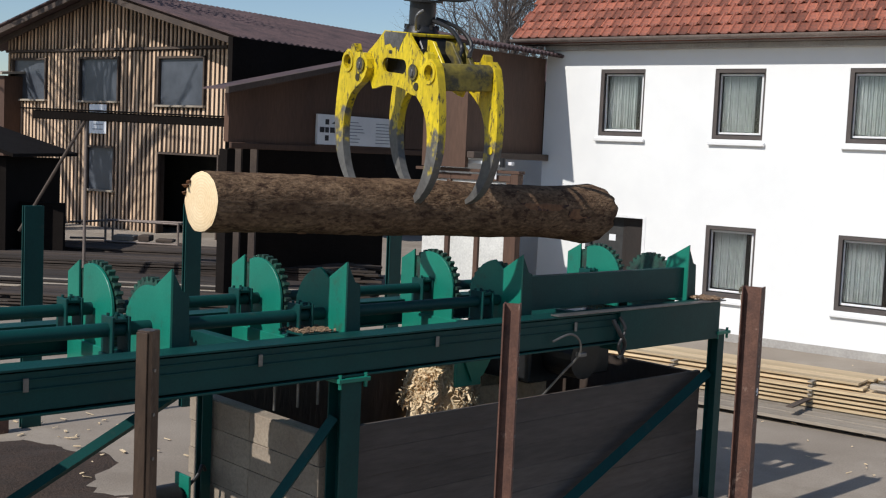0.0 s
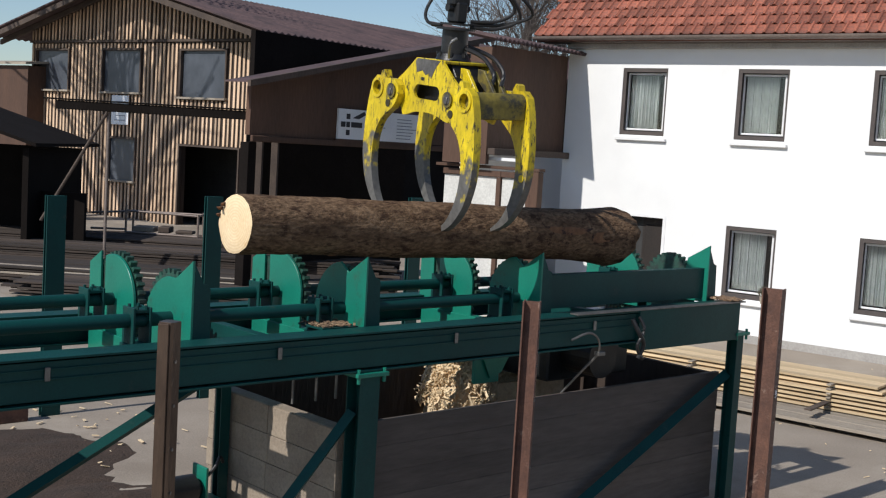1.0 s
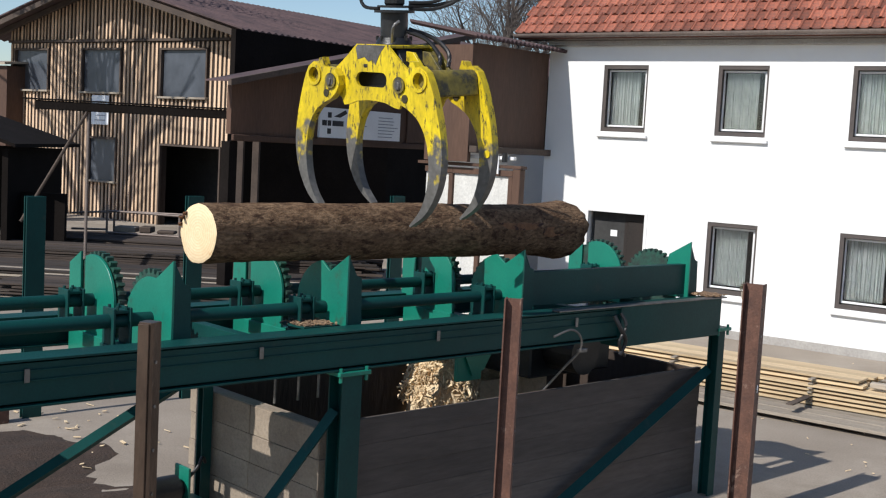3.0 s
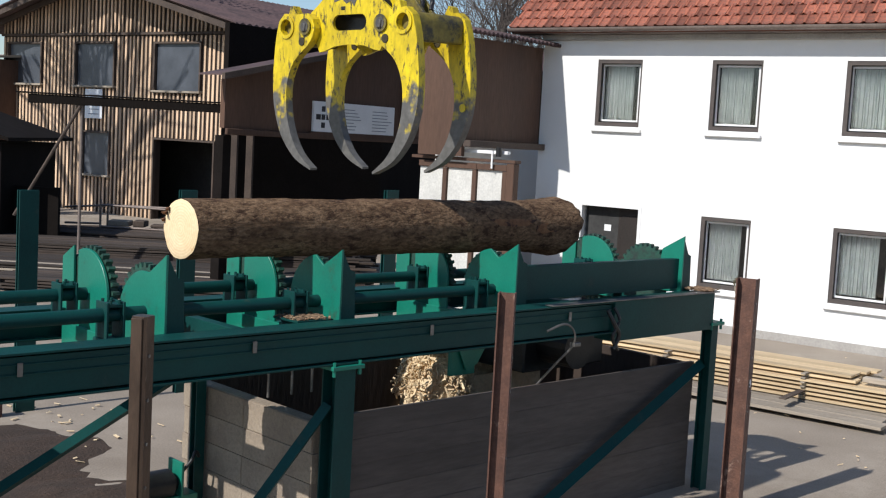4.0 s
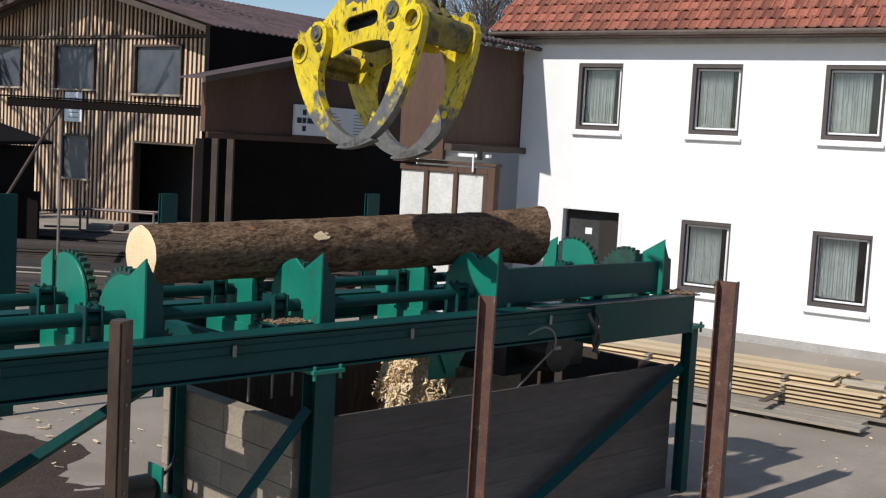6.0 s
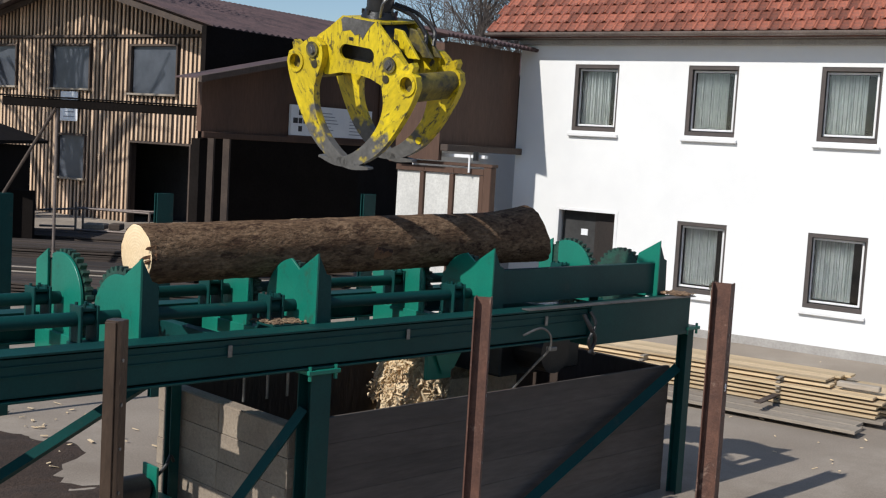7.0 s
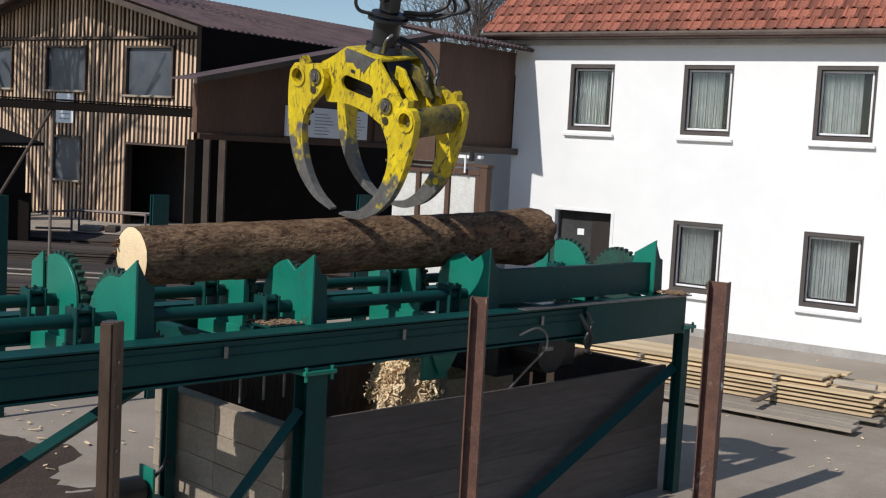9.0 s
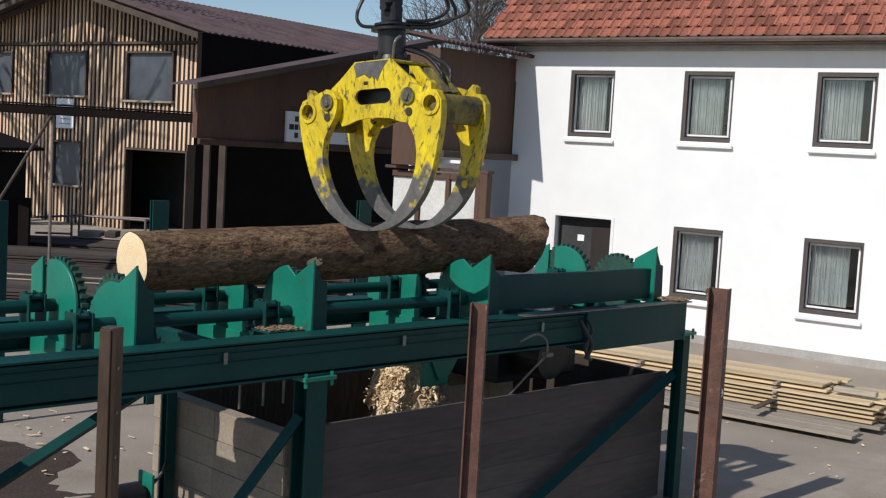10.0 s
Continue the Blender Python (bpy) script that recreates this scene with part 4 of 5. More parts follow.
    return lg


log = resize(build_log())

# ---- grapple ----
PIVOT, HALF = 0.50, 0.345
GRAPPLE_K = 0.752              # the grapple's own true size


def claw_paint():
    """Yellow paint scraped down to bare steel towards the tips, along a ragged border."""
    m = YELLOW.copy()
    m.name = "scraped_yellow_paint"
    N, L = m.node_tree.nodes, m.node_tree.links
    b = N["Principled BSDF"]
    paint = b.inputs["Base Color"].links[0].from_socket
    tc, sep, ns = N.new("ShaderNodeTexCoord"), N.new("ShaderNodeSeparateXYZ"), N.new("ShaderNodeTexNoise")
    L.new(tc.outputs["Object"], sep.inputs[0])
    L.new(tc.outputs["Object"], ns.inputs["Vector"])
    ns.inputs["Scale"].default_value, ns.inputs["Detail"].default_value = 9.0, 8.0
    add, rng = N.new("ShaderNodeMath"), N.new("ShaderNodeMapRange")
    add.operation = "MULTIPLY_ADD"
    L.new(ns.outputs["Fac"], add.inputs[0])
    add.inputs[1].default_value = 0.92
    L.new(sep.outputs[2], add.inputs[2])
    rng.inputs["From Min"].default_value, rng.inputs["From Max"].default_value = -0.10, 0.02
    L.new(add.outputs[0], rng.inputs["Value"])
    steel = N.new("ShaderNodeTexNoise")
    steel.inputs["Scale"].default_value = 22.0
    L.new(tc.outputs["Object"], steel.inputs["Vector"])
    ramp = N.new("ShaderNodeMix")
    ramp.data_type = "RGBA"
    ramp.inputs[6].default_value, ramp.inputs[7].default_value = (0.045, 0.042, 0.04, 1), (0.17, 0.165, 0.155, 1)
    L.new(steel.outputs["Fac"], ramp.inputs[0])
    mx = N.new("ShaderNodeMix")
    mx.data_type = "RGBA"
    L.new(rng.outputs[0], mx.inputs[0])
    L.new(ramp.outputs[2], mx.inputs[6])
    L.new(paint, mx.inputs[7])
    L.new(mx.outputs[2], b.inputs["Base Color"])
    return m


CLAWPAINT = claw_paint()


def smooth_line(line, k=4):
    out = []
    for i in range(len(line) - 1):
        a, b, c, d = [Vector(line[min(max(j, 0), len(line) - 1)]) for j in (i - 1, i, i + 1, i + 2)]
        for s in range(k):
            t = s / k
            out.append(tuple(0.5 * ((2 * b) + (c - a) * t + (2 * a - 5 * b + 4 * c - d) * t * t + (3 * b - a - 3 * c + d) * t ** 3)))
    out.append(tuple(line[-1]))
    return out


CLAW_OUT = [(0.375, 0.075), (0.418, -0.05), (0.455, -0.246), (0.478, -0.50), (0.462, -0.76), (0.365, -1.02), (0.18, -1.23), (-0.05, -1.345)]
CLAW_IN = [(-0.055, -1.325), (0.115, -1.185), (0.232, -0.99), (0.288, -0.75), (0.275, -0.52), (0.195, -0.345), (0.085, -0.245), (-0.02, -0.178)]
CLAW_HEAD = [(-0.085, -0.105), (-0.122, -0.02), (-0.095, 0.07), (-0.03, 0.122), (0.06, 0.125), (0.125, 0.12), (0.175, 0.205), (0.215, 0.19), (0.235, 0.135), (0.30, 0.14)]


def ring_points(cy, cz, r, n=20):
    return [(cy + r * math.cos(2 * math.pi * k / n), cz + r * math.sin(2 * math.pi * k / n)) for k in range(n)]


def pierced(bm, loops, x0, x1):
    """A plate across x from its outline and the outlines of its holes."""
    es = []
    for loop in loops:
        vs = [bm.verts.new((x0, y, z)) for y, z in loop]
        es += [bm.edges.new((vs[i], vs[(i + 1) % len(vs)])) for i in range(len(vs))]
    made = bmesh.ops.triangle_fill(bm, edges=es, use_beauty=True)
    r = bmesh.ops.extrude_face_region(bm, geom=[g for g in made["geom"] if isinstance(g, bmesh.types.BMFace)])
    bmesh.ops.translate(bm, verts=[v for v in r["geom"] if isinstance(v, bmesh.types.BMVert)], vec=(x1 - x0, 0, 0))
    bmesh.ops.recalc_face_normals(bm, faces=bm.faces[:])


def build_jaw(gr, side):
    """Two curved claws on a cross tube; the pin lies at the part's own origin."""
    # Cross tube: grime and the shade on it share one dark colour.
    bm = BM()
    rod(bm, (-HALF + 0.02, side * 0.27, 0.01), (HALF - 0.02, side * 0.27, 0.01), 0.098, n=24)
    box(bm, -HALF + 0.046, HALF - 0.046, side * 0.33 - 0.04, side * 0.33 + 0.04, -0.15, 0.02, 0.012)
    jaw = part("jaw", bm, GRIMYSHADE, gr, "yellow jaw with two curved claws", smooth=True, m=pose(0, side * PIVOT, 0))
    outline = smooth_line(CLAW_OUT, 5) + smooth_line(CLAW_IN, 5) + CLAW_HEAD
    for x in (-HALF, HALF):
        s = 1 if x > 0 else -1
        x0, x1 = x - 0.042, x + 0.042
        bm = BM()
        pierced(bm, [[(side * y, z) for y, z in loop] for loop in (outline, ring_points(0.27, 0.01, 0.076), ring_points(0.055, -0.135, 0.040, 14))], x0, x1)
        part("claw", bm, CLAWPAINT, jaw, "scratched yellow claw worn to bare steel at the tip")
        bm = BM()
        pierced(bm, [[(side * y, z) for y, z in loop] for loop in (ring_points(0.27, 0.01, 0.108, 24), ring_points(0.27, 0.01, 0.076, 24))], x + s * 0.042, x + s * 0.056)
        part("hole_rim", bm, YELLOW, jaw, "raised yellow rim round the bore")
        # Plug that fills the hole; its dark colour stands for the shade inside.
        bm = BM()
        rod(bm, (x - 0.05, side * 0.055, -0.135), (x + 0.03, side * 0.055, -0.135), 0.0395, n=14)
        part("small_bore", bm, BORESHADE, jaw, "dark plug standing for the shade in a small bore")
        bm = BM()
        rod(bm, (x - 0.055, 0, 0), (x + s * 0.062, 0, 0), 0.078, n=20)
        part("boss", bm, GRIMYSHADE, jaw, "grimy boss round the pivot", smooth=True)
        bm = BM()
        rod(bm, (x - 0.066, 0, 0), (x + 0.082, 0, 0), 0.052, n=16)
        box(bm, x - 0.08, x + 0.088, -0.022, 0.022, -0.045, 0.03, 0.006)
        part("pin", bm, WORN, jaw, "greasy pivot pin", smooth=True)
        if x < 0 or side > 0:
            continue
        bm = BM()
        rod(bm, (x - 0.052, side * 0.40, -0.72), (x + 0.052, side * 0.40, -0.72), 0.038, n=16)
        part("weld_stud", bm, YELLOW, jaw, "small yellow stud near the tip")
    return jaw


# Dark colour for the bore plug, in place of shade.
BORESHADE = material("bore_shade", (0.05, 0.04, 0.012), (0.025, 0.02, 0.01), 0.6, fine=40, coarse=8, bump=0.1)


def build_grapple():
    gr = thing("timber_grapple", "worn yellow timber grapple with two pairs of claws", "grapple")
    for x in (-HALF, HALF):
        s = 1 if x > 0 else -1
        # end plate with a slot: built as a ring of polygons round the slot
        outer = [(-0.59, -0.03), (-0.58, 0.07), (-0.52, 0.14), (-0.43, 0.20), (-0.34, 0.27), (-0.22, 0.37), (0.22, 0.37), (0.34, 0.27), (0.43, 0.20), (0.52, 0.14), (0.58, 0.07), (0.59, -0.03),
                 (0.54, -0.11), (0.44, -0.165), (0.40, -0.235), (0.33, -0.225), (0.20, -0.185), (0.06, -0.172), (-0.06, -0.172), (-0.20, -0.185), (-0.33, -0.225), (-0.40, -0.235), (-0.44, -0.165), (-0.54, -0.11)]
        slot = arc(-0.15, 0.03, 0.072, 270, 90, 8) + arc(0.15, 0.03, 0.072, 90, -90, 8)
        bm = BM()
        pierced(bm, [outer, slot], x - s * 0.075, x - s * 0.046)
        pl = part("end_plate", bm, YELLOW, gr, "yellow end plate with an oblong slot")
        bm = BM()
        prism(bm, [(-0.20, 0.362), (0.20, 0.362), (0.23, 0.33), (0.20, 0.22), (0.10, 0.245), (0.04, 0.20), (-0.02, 0.225), (-0.06, 0.17), (-0.10, 0.24), (-0.14, 0.30)], "x", x - s * 0.046, x - s * 0.043)
        part("rubbed_patch", bm, WORN, pl, "paint rubbed off to bare metal")
    bm = BM()
    prism(bm, [(-0.36, -0.10), (0.36, -0.10), (0.33, 0.18), (0.20, 0.35), (-0.20, 0.35), (-0.33, 0.18)], "x", -0.17, 0.17, 0.01)
    part("body", bm, GREASE, gr, "dark greasy body between the end plates")
    bm = BM()
    box(bm, -HALF + 0.06, HALF - 0.06, -0.24, 0.24, 0.335, 0.367, 0.008)
    part("top_plate", bm, YELLOW, gr)
    for dx in (-0.23, 0.23):
        bm = BM()
        rod(bm, (dx, -0.42, 0.16), (dx, 0.10, 0.16), 0.062, n=18)
        rod(bm, (dx, 0.10, 0.16), (dx, 0.44, 0.16), 0.036, n=16)
        rod(bm, (dx, 0.06, 0.16), (dx, 0.11, 0.16), 0.072, n=18)
        part("cylinder", bm, GRIMYSHADE if dx > 0 else GREASE, gr, "hydraulic cylinder", smooth=True)
    for dx in (-0.1, 0.12, 0.25):
        for sy in (-1, 1):
            bm = BM()
            prism(bm, [(sy * 0.62, 0.06), (sy * 0.50, 0.05), (sy * 0.30, 0.20), (sy * 0.30, 0.31), (sy * 0.40, 0.30)], "x", dx - 0.02, dx + 0.02, 0.005)
            part("link_bracket", bm, GRIMYSHADE if dx > 0 else YELLOW, gr, "grimy yellow bracket plate")
    bm = BM()
    hose(bm, [(0.05, -0.12, 0.5), (0.16, -0.3, 0.42), (0.2, -0.44, 0.26), (0.12, -0.5, 0.14)], 0.022)
    hose(bm, [(0.1, -0.1, 0.52), (0.28, -0.26, 0.44), (0.30, -0.46, 0.30), (0.24, -0.52, 0.16)], 0.022)
    hose(bm, [(0.02, 0.12, 0.5), (0.16, 0.3, 0.42), (0.2, 0.42, 0.26)], 0.022)
    part("hose", bm, RUBBER, gr, "black hydraulic hoses", smooth=True)
    # rotator
    bm = BM()
    rod(bm, (0, 0, 0.435), (0, 0, 0.50), 0.185, 0.16, n=28)
    rod(bm, (0, 0, 0.50), (0, 0, 0.74), 0.135, n=28)
    for k in range(8):
        a = k * math.pi / 4
        rod(bm, (0.165 * math.cos(a), 0.165 * math.sin(a), 0.47), (0.165 * math.cos(a), 0.165 * math.sin(a), 0.515), 0.016, n=6)
    ro = part("rotator", bm, GREASE, gr, "black hydraulic rotator", smooth=True)
    bm = BM()
    rod(bm, (0, 0, 0.74), (0, 0, 0.765), 0.20, n=28)
    rod(bm, (0, 0, 0.79), (0, 0, 0.81), 0.17, n=28)
    part("flange", bm, GREASE, ro, "round rotator flange")
    bm = BM()
    box(bm, -0.07, 0.07, -0.09, 0.09, 0.81, 1.02, 0.02)
    rod(bm, (-0.13, 0, 0.96), (0.13, 0, 0.96), 0.04, n=16)
    box(bm, -0.11, 0.11, -0.07, 0.07, 0.98, 1.7, 0.02)
    part("hanger", bm, GREASE, ro, "dark hanger link")
    bm = BM()
    for k, (r, h) in enumerate(((0.40, 0.0), (0.52, 0.04), (0.34, 0.07))):
        hose(bm, [(0.10, -0.1, 0.78 + 0.03 * k), (0.22 + r * 0.3, -0.25, 0.79 + h), (0.3 + r * 0.5, -r, 0.92 + h), (0.3, -r * 0.9, 1.2), (0.1, -0.15, 1.5)], 0.018)
    hose(bm, [(-0.1, 0.1, 0.78), (-0.2, 0.22, 0.80), (-0.2, 0.25, 0.95), (-0.05, 0.12, 1.3)], 0.018)
    part("hose", bm, RUBBER, ro, "looped black hoses", smooth=True)
    bm = BM()
    hose(bm, [(-0.16, -0.14, 0.46), (-0.2, -0.2, 0.60), (-0.14, -0.22, 0.66)], 0.014)
    part("fitting", bm, STEEL, ro, "bright pipe fitting", smooth=True)
    ro.location.z = -0.065
    back, front = build_jaw(gr, 1), build_jaw(gr, -1)
    return gr, back, front


grapple, jaw_back, jaw_front = build_grapple()
resize(grapple, GRAPPLE_K)

# ---- yard things between machine and barn ----
def frame_at(x, y, turn=-42.0):
    return pose(x, y, 0, 0, 0, turn)


def build_gantry():
    ga = thing("pipe_gantry", "dark steel gantry beam on thin posts in the yard", "gantry", frame_at(10.34, 23.3))
    bm = BM()
    box(bm, -0.1, 4.52, -0.09, 0.09, 3.42, 3.60, 0.01)
    part("beam", bm, BLACKWOOD, ga, "dark steel beam")
    bm = BM()
    box(bm, -0.35, 4.55, -0.12, 0.12, 3.61, 3.64, 0.004)
    part("cap", bm, BLACKWOOD, ga)
    bm = BM()
    rod(bm, (0.97, 0, 0), (0.97, 0, 3.42), 0.032, n=10)
    part("post", bm, ZINC, ga, "thin grey pole")
    for x in (4.03, 4.35):
        bm = BM()
        box(bm, x, x + 0.14, -0.08, 0.08, 0, 3.42, 0.01)
        part("post", bm, BEAMWOOD, ga, "weathered post")
    bm = BM()
    rod(bm, (0.95, -0.05, 3.40), (-0.35, -0.05, 1.1), 0.035, n=8)
    part("strut", bm, BEAMWOOD, ga, "slanting strut")


def build_dark_shed():
    sh = thing("open_shed", "black open shed with a low roof", "shed", frame_at(10.81, 26.91, -44))
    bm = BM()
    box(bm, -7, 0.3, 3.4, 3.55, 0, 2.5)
    part("back_wall", bm, BLACKWOOD, sh, "black back wall")
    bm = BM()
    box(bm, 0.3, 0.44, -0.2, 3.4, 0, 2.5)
    part("side_wall", bm, BLACKWOOD, sh, "black side wall")
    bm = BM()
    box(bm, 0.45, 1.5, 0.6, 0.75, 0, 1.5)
    part("screen", bm, BLACKWOOD, sh, "low black screen")
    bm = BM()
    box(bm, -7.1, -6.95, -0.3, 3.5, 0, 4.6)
    part("side_wall", bm, BLACKWOOD, sh, "black side wall")
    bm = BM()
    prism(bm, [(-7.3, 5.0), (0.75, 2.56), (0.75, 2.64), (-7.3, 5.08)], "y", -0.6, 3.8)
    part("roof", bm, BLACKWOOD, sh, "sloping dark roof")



def build_side_shed():
    sh = thing("side_shed", "dark brown boarded shed beside the barn", "shed", YARDWAY @ Matrix.Translation((0, 0, CH)))
    bm = BM()
    box(bm, 25.2, 29.0, 37.75, 50.0, -3.2, 2.02)
    part("wall", bm, BROWN, sh, "dark brown boarded wall")
    bm = BM()
    prism(bm, [(25.0, 2.05), (29.2, 2.45), (29.2, 2.53), (25.0, 2.13)], "y", 37.6, 50.2)
    part("roof", bm, OLDPLANK, sh, "pale grey flat roof edge")


def build_rack():
    ra = thing("steel_rack", "pale welded steel rack with rails in the yard", "rack", frame_at(14.1, 27.7))
    for (a, b) in (((0, 0, 0), (0, 0, 1.15)), ((1.85, 0, 0), (1.85, 0, 1.0)), ((0, 0.7, 0), (0, 0.7, 1.0)), ((1.85, 0.7, 0), (1.85, 0.7, 1.0))):
        bm = BM()
        rod(bm, a, b, 0.03, n=8)
        part("post", bm, ZINC, ra)
    for (a, b) in (((0, 0, 1.0), (1.85, 0, 0.95)), ((0, 0.7, 0.95), (1.85, 0.7, 0.95)), ((0, 0, 0.45), (1.85, 0, 0.42)), ((0, 0, 0.95), (0, 0.7, 0.95)), ((1.85, 0, 0.95), (1.85, 0.7, 0.95)), ((-0.9, 0, 0.9), (0, 0, 0.98)), ((-0.9, 0, 0.5), (0, 0, 0.52))):
        bm = BM()
        rod(bm, a, b, 0.028, n=8)
        part("rail", bm, ZINC, ra)
    for x0, x1, y1, h in ((0.15, 0.7, 0.6, 0.14), (0.8, 1.1, 0.6, 0.16), (1.25, 1.7, 0.5, 0.08)):
        bm = BM()
        box(bm, x0, x1, 0.1, y1, 0.46, 0.46 + h, 0.02)
        part("scrap_block", bm, OLDPLANK if x0 < 0.5 else BEAMWOOD, ra, "scrap block on the rack")


def build_stack(x, y, length, layers, seed, label):
    rnd = random.Random(seed)
    st = thing("timber_stack", label, "timber stack", frame_at(x, y, -43 + rnd.uniform(-2, 2)), "timber stacks in the yard")
    for k in range(4):
        bm = BM()
        box(bm, length * (0.1 + 0.27 * k), length * (0.1 + 0.27 * k) + 0.12, -0.1, 1.9, 0, 0.08)
        part("bearer", bm, BEAMWOOD, st)
    z = 0.085
    for k in range(layers):
        v = 0.0
        while v < 1.8:
            w = rnd.uniform(0.16, 0.3)
            bm = BM()
            a, b = rnd.uniform(-0.4, 0.3), length + rnd.uniform(-0.6, 0.4)
            h = rnd.uniform(0.03, 0.05)
            box(bm, a, b, v, v + w - 0.03, z, z + h, 0.004)
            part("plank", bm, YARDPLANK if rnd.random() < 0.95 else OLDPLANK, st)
            v += w
        z += 0.055


# Very dark plank colour for the yard stacks.
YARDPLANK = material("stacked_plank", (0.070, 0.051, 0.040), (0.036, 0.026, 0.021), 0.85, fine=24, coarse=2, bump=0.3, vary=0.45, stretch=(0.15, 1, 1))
build_gantry()
build_dark_shed()
build_side_shed()
build_rack()
build_stack(7.6, 23.3, 9.0, 5, 1, "low stack of dark planks on the yard")
build_stack(9.2, 26.2, 9.5, 6, 2, "low stack of dark planks on the yard")
build_stack(10.6, 29.0, 10.0, 6, 3, "low stack of dark planks on the yard")
build_stack(8.3, 20.4, 5.2, 4, 4, "short stack of dark planks on the yard")


# ---- trees ----
def build_tree(x, y, height, seed, spread, label, depth=6, first=0.25):
    rnd = random.Random(seed)
    tr = thing("bare_tree", label, "tree", pose(x, y, 0, 0, 0, seed * 47), "bare trees")
    groups = {"trunk": ([], []), "crown": ([], [])}

    def tube(key, p0, p1, r0, r1, n):
        verts, faces = groups[key]
        d = (p1 - p0).normalized()
        u = d.orthogonal().normalized()
        v = d.cross(u)
        o = len(verts)
        for p, r in ((p0, r0), (p1, r1)):
            for k in range(n):
                a = 2 * math.pi * k / n
                verts.append(p + (u * math.cos(a) + v * math.sin(a)) * r)
        for k in range(n):
            faces.append((o + k, o + (k + 1) % n, o + n + (k + 1) % n, o + n + k))

    def grow(p, d, length, r, level):
        segs = 3
        for s in range(segs):
            d2 = (d + Vector((rnd.uniform(-1, 1), rnd.uniform(-1, 1), rnd.uniform(-0.4, 0.7))) * 0.16).normalized()
            q = p + d2 * length / segs
            r2 = r * 0.87
            tube("trunk" if level == 0 else "crown", p, q, r, r2, 8 if level < 2 else 4)
            p, d, r = q, d2, r2
            if level < depth and (level > 0 or s > 0):
                for _ in range(2 if level < 3 else 1):
                    a = rnd.uniform(0, 2 * math.pi)
                    side = d.orthogonal().normalized()
                    side.rotate(Matrix.Rotation(a, 3, d))
                    nd = (d * rnd.uniform(0.5, 0.9) + side * spread * rnd.uniform(0.6, 1.1) + Vector((0, 0, 0.12))).normalized()
                    grow(p, nd, length * rnd.uniform(0.58, 0.75), r * rnd.uniform(0.5, 0.66), level + 1)
        if level < depth:
            grow(p, d, length * 0.66, r * 0.85, level + 1)

    grow(Vector((0, 0, -0.1)), Vector((0, 0, 1)), height * 0.30, height * 0.018, 0)
    for key, (verts, faces) in groups.items():
        me = bpy.data.meshes.new(key)
        me.from_pydata(verts, [], faces)
        me.materials.append(TWIG)
        ob = new(key, me)
        ob.parent = tr


build_tree(51.0, 50.8, 23.0, 3, 0.75, "leafless tree behind the house", depth=5)
build_tree(57.0, 52.5, 22.0, 5, 0.75, "leafless tree behind the house", depth=5)
build_tree(8.6, 36.3, 27.0, 8, 0.7, "tall leafless tree whose shadow falls on the barn", depth=3)


# ---- ground litter ----
def mound(x, y, rx, ry, h, seed):
    bm = BM()
    n = 48
    rings = []
    for i in range(14):
        f = i / 13
        ring = []
        for k in range(n):
            a = 2 * math.pi * k / n
            c, d = math.cos(a), math.sin(a)
            w = 1 + 0.22 * noise.noise((c * 2 + seed, d * 2, 1)) + 0.08 * noise.noise((c * 7 + seed, d * 7, 1))
            ring.append(bm.verts.new((x + rx * f * c * w, y + ry * f * d * w, -0.02 + h * (1 - f * f) + 0.03 * noise.noise((f * 6 * c, f * 6 * d, 2 + seed)))))
        rings.append(ring)
    for a, b in zip(rings, rings[1:]):
        for k in range(n):
            bm.faces.new((a[k], b[k], b[(k + 1) % n], a[(k + 1) % n]))
    solid("sawdust_mound", bm, SAWDUST, "low dark spread of sawdust, bark and dirt", "sawdust", kind="stuff", smooth=True)


def build_mound():
    mound(3.3, 10.45, 2.2, 1.3, 0.16, 0.0)
    # Low dark patch next to the sawdust mound.
    mound(3.9, 8.75, 1.6, 0.95, 0.07, 4.0)
    # Nearly flat sheet that darkens the dirt of the yard round the rack.
    mound(14.5, 27.5, 6.5, 6.0, 0.06, 7.0)
    bm = BM()
    box(bm, 1.5, 4.95, 11.75, 11.9, 0, 0.22, 0.01)
    solid("ground_beam", bm, RUST, "brown steel rail lying behind the mound", "rail", smooth=False)


def build_litter(name, label, count, area, seed, z=0.012, size=1.0, mat=CHIP):
    rnd = random.Random(seed)
    verts, faces = [], []
    for i in range(count):
        x, y = rnd.uniform(*area[0]), rnd.uniform(*area[1])
        l, w = rnd.uniform(0.012, 0.06) * size, rnd.uniform(0.006, 0.02) * size
        m = pose(x, y, z + rnd.uniform(0, 0.012), rnd.uniform(-15, 15), rnd.uniform(-15, 15), rnd.uniform(0, 360))
        o = len(verts)
        for c in ((-l, -w, -0.003), (l, -w * 0.6, -0.003), (l * 0.9, w, -0.003), (-l, w * 0.8, -0.003), (-l, -w, 0.003), (l, -w * 0.6, 0.003), (l * 0.9, w, 0.003), (-l, w * 0.8, 0.003)):
            verts.append(m @ Vector(c))
        for f in ((3, 2, 1, 0), (4, 5, 6, 7), (0, 1, 5, 4), (1, 2, 6, 5), (2, 3, 7, 6), (3, 0, 4, 7)):
            faces.append([o + k for k in f])
    me = bpy.data.meshes.new(name)
    me.from_pydata(verts, [], faces)
    me.materials.append(mat)
    return tagged(new(name, me), label, "wood chips", kind="stuff")


build_mound()
build_litter("chip_litter", "pale splinters scattered over the yard", 110, ((3.2, 6.2), (9.6, 13.5)), 21, size=0.9)
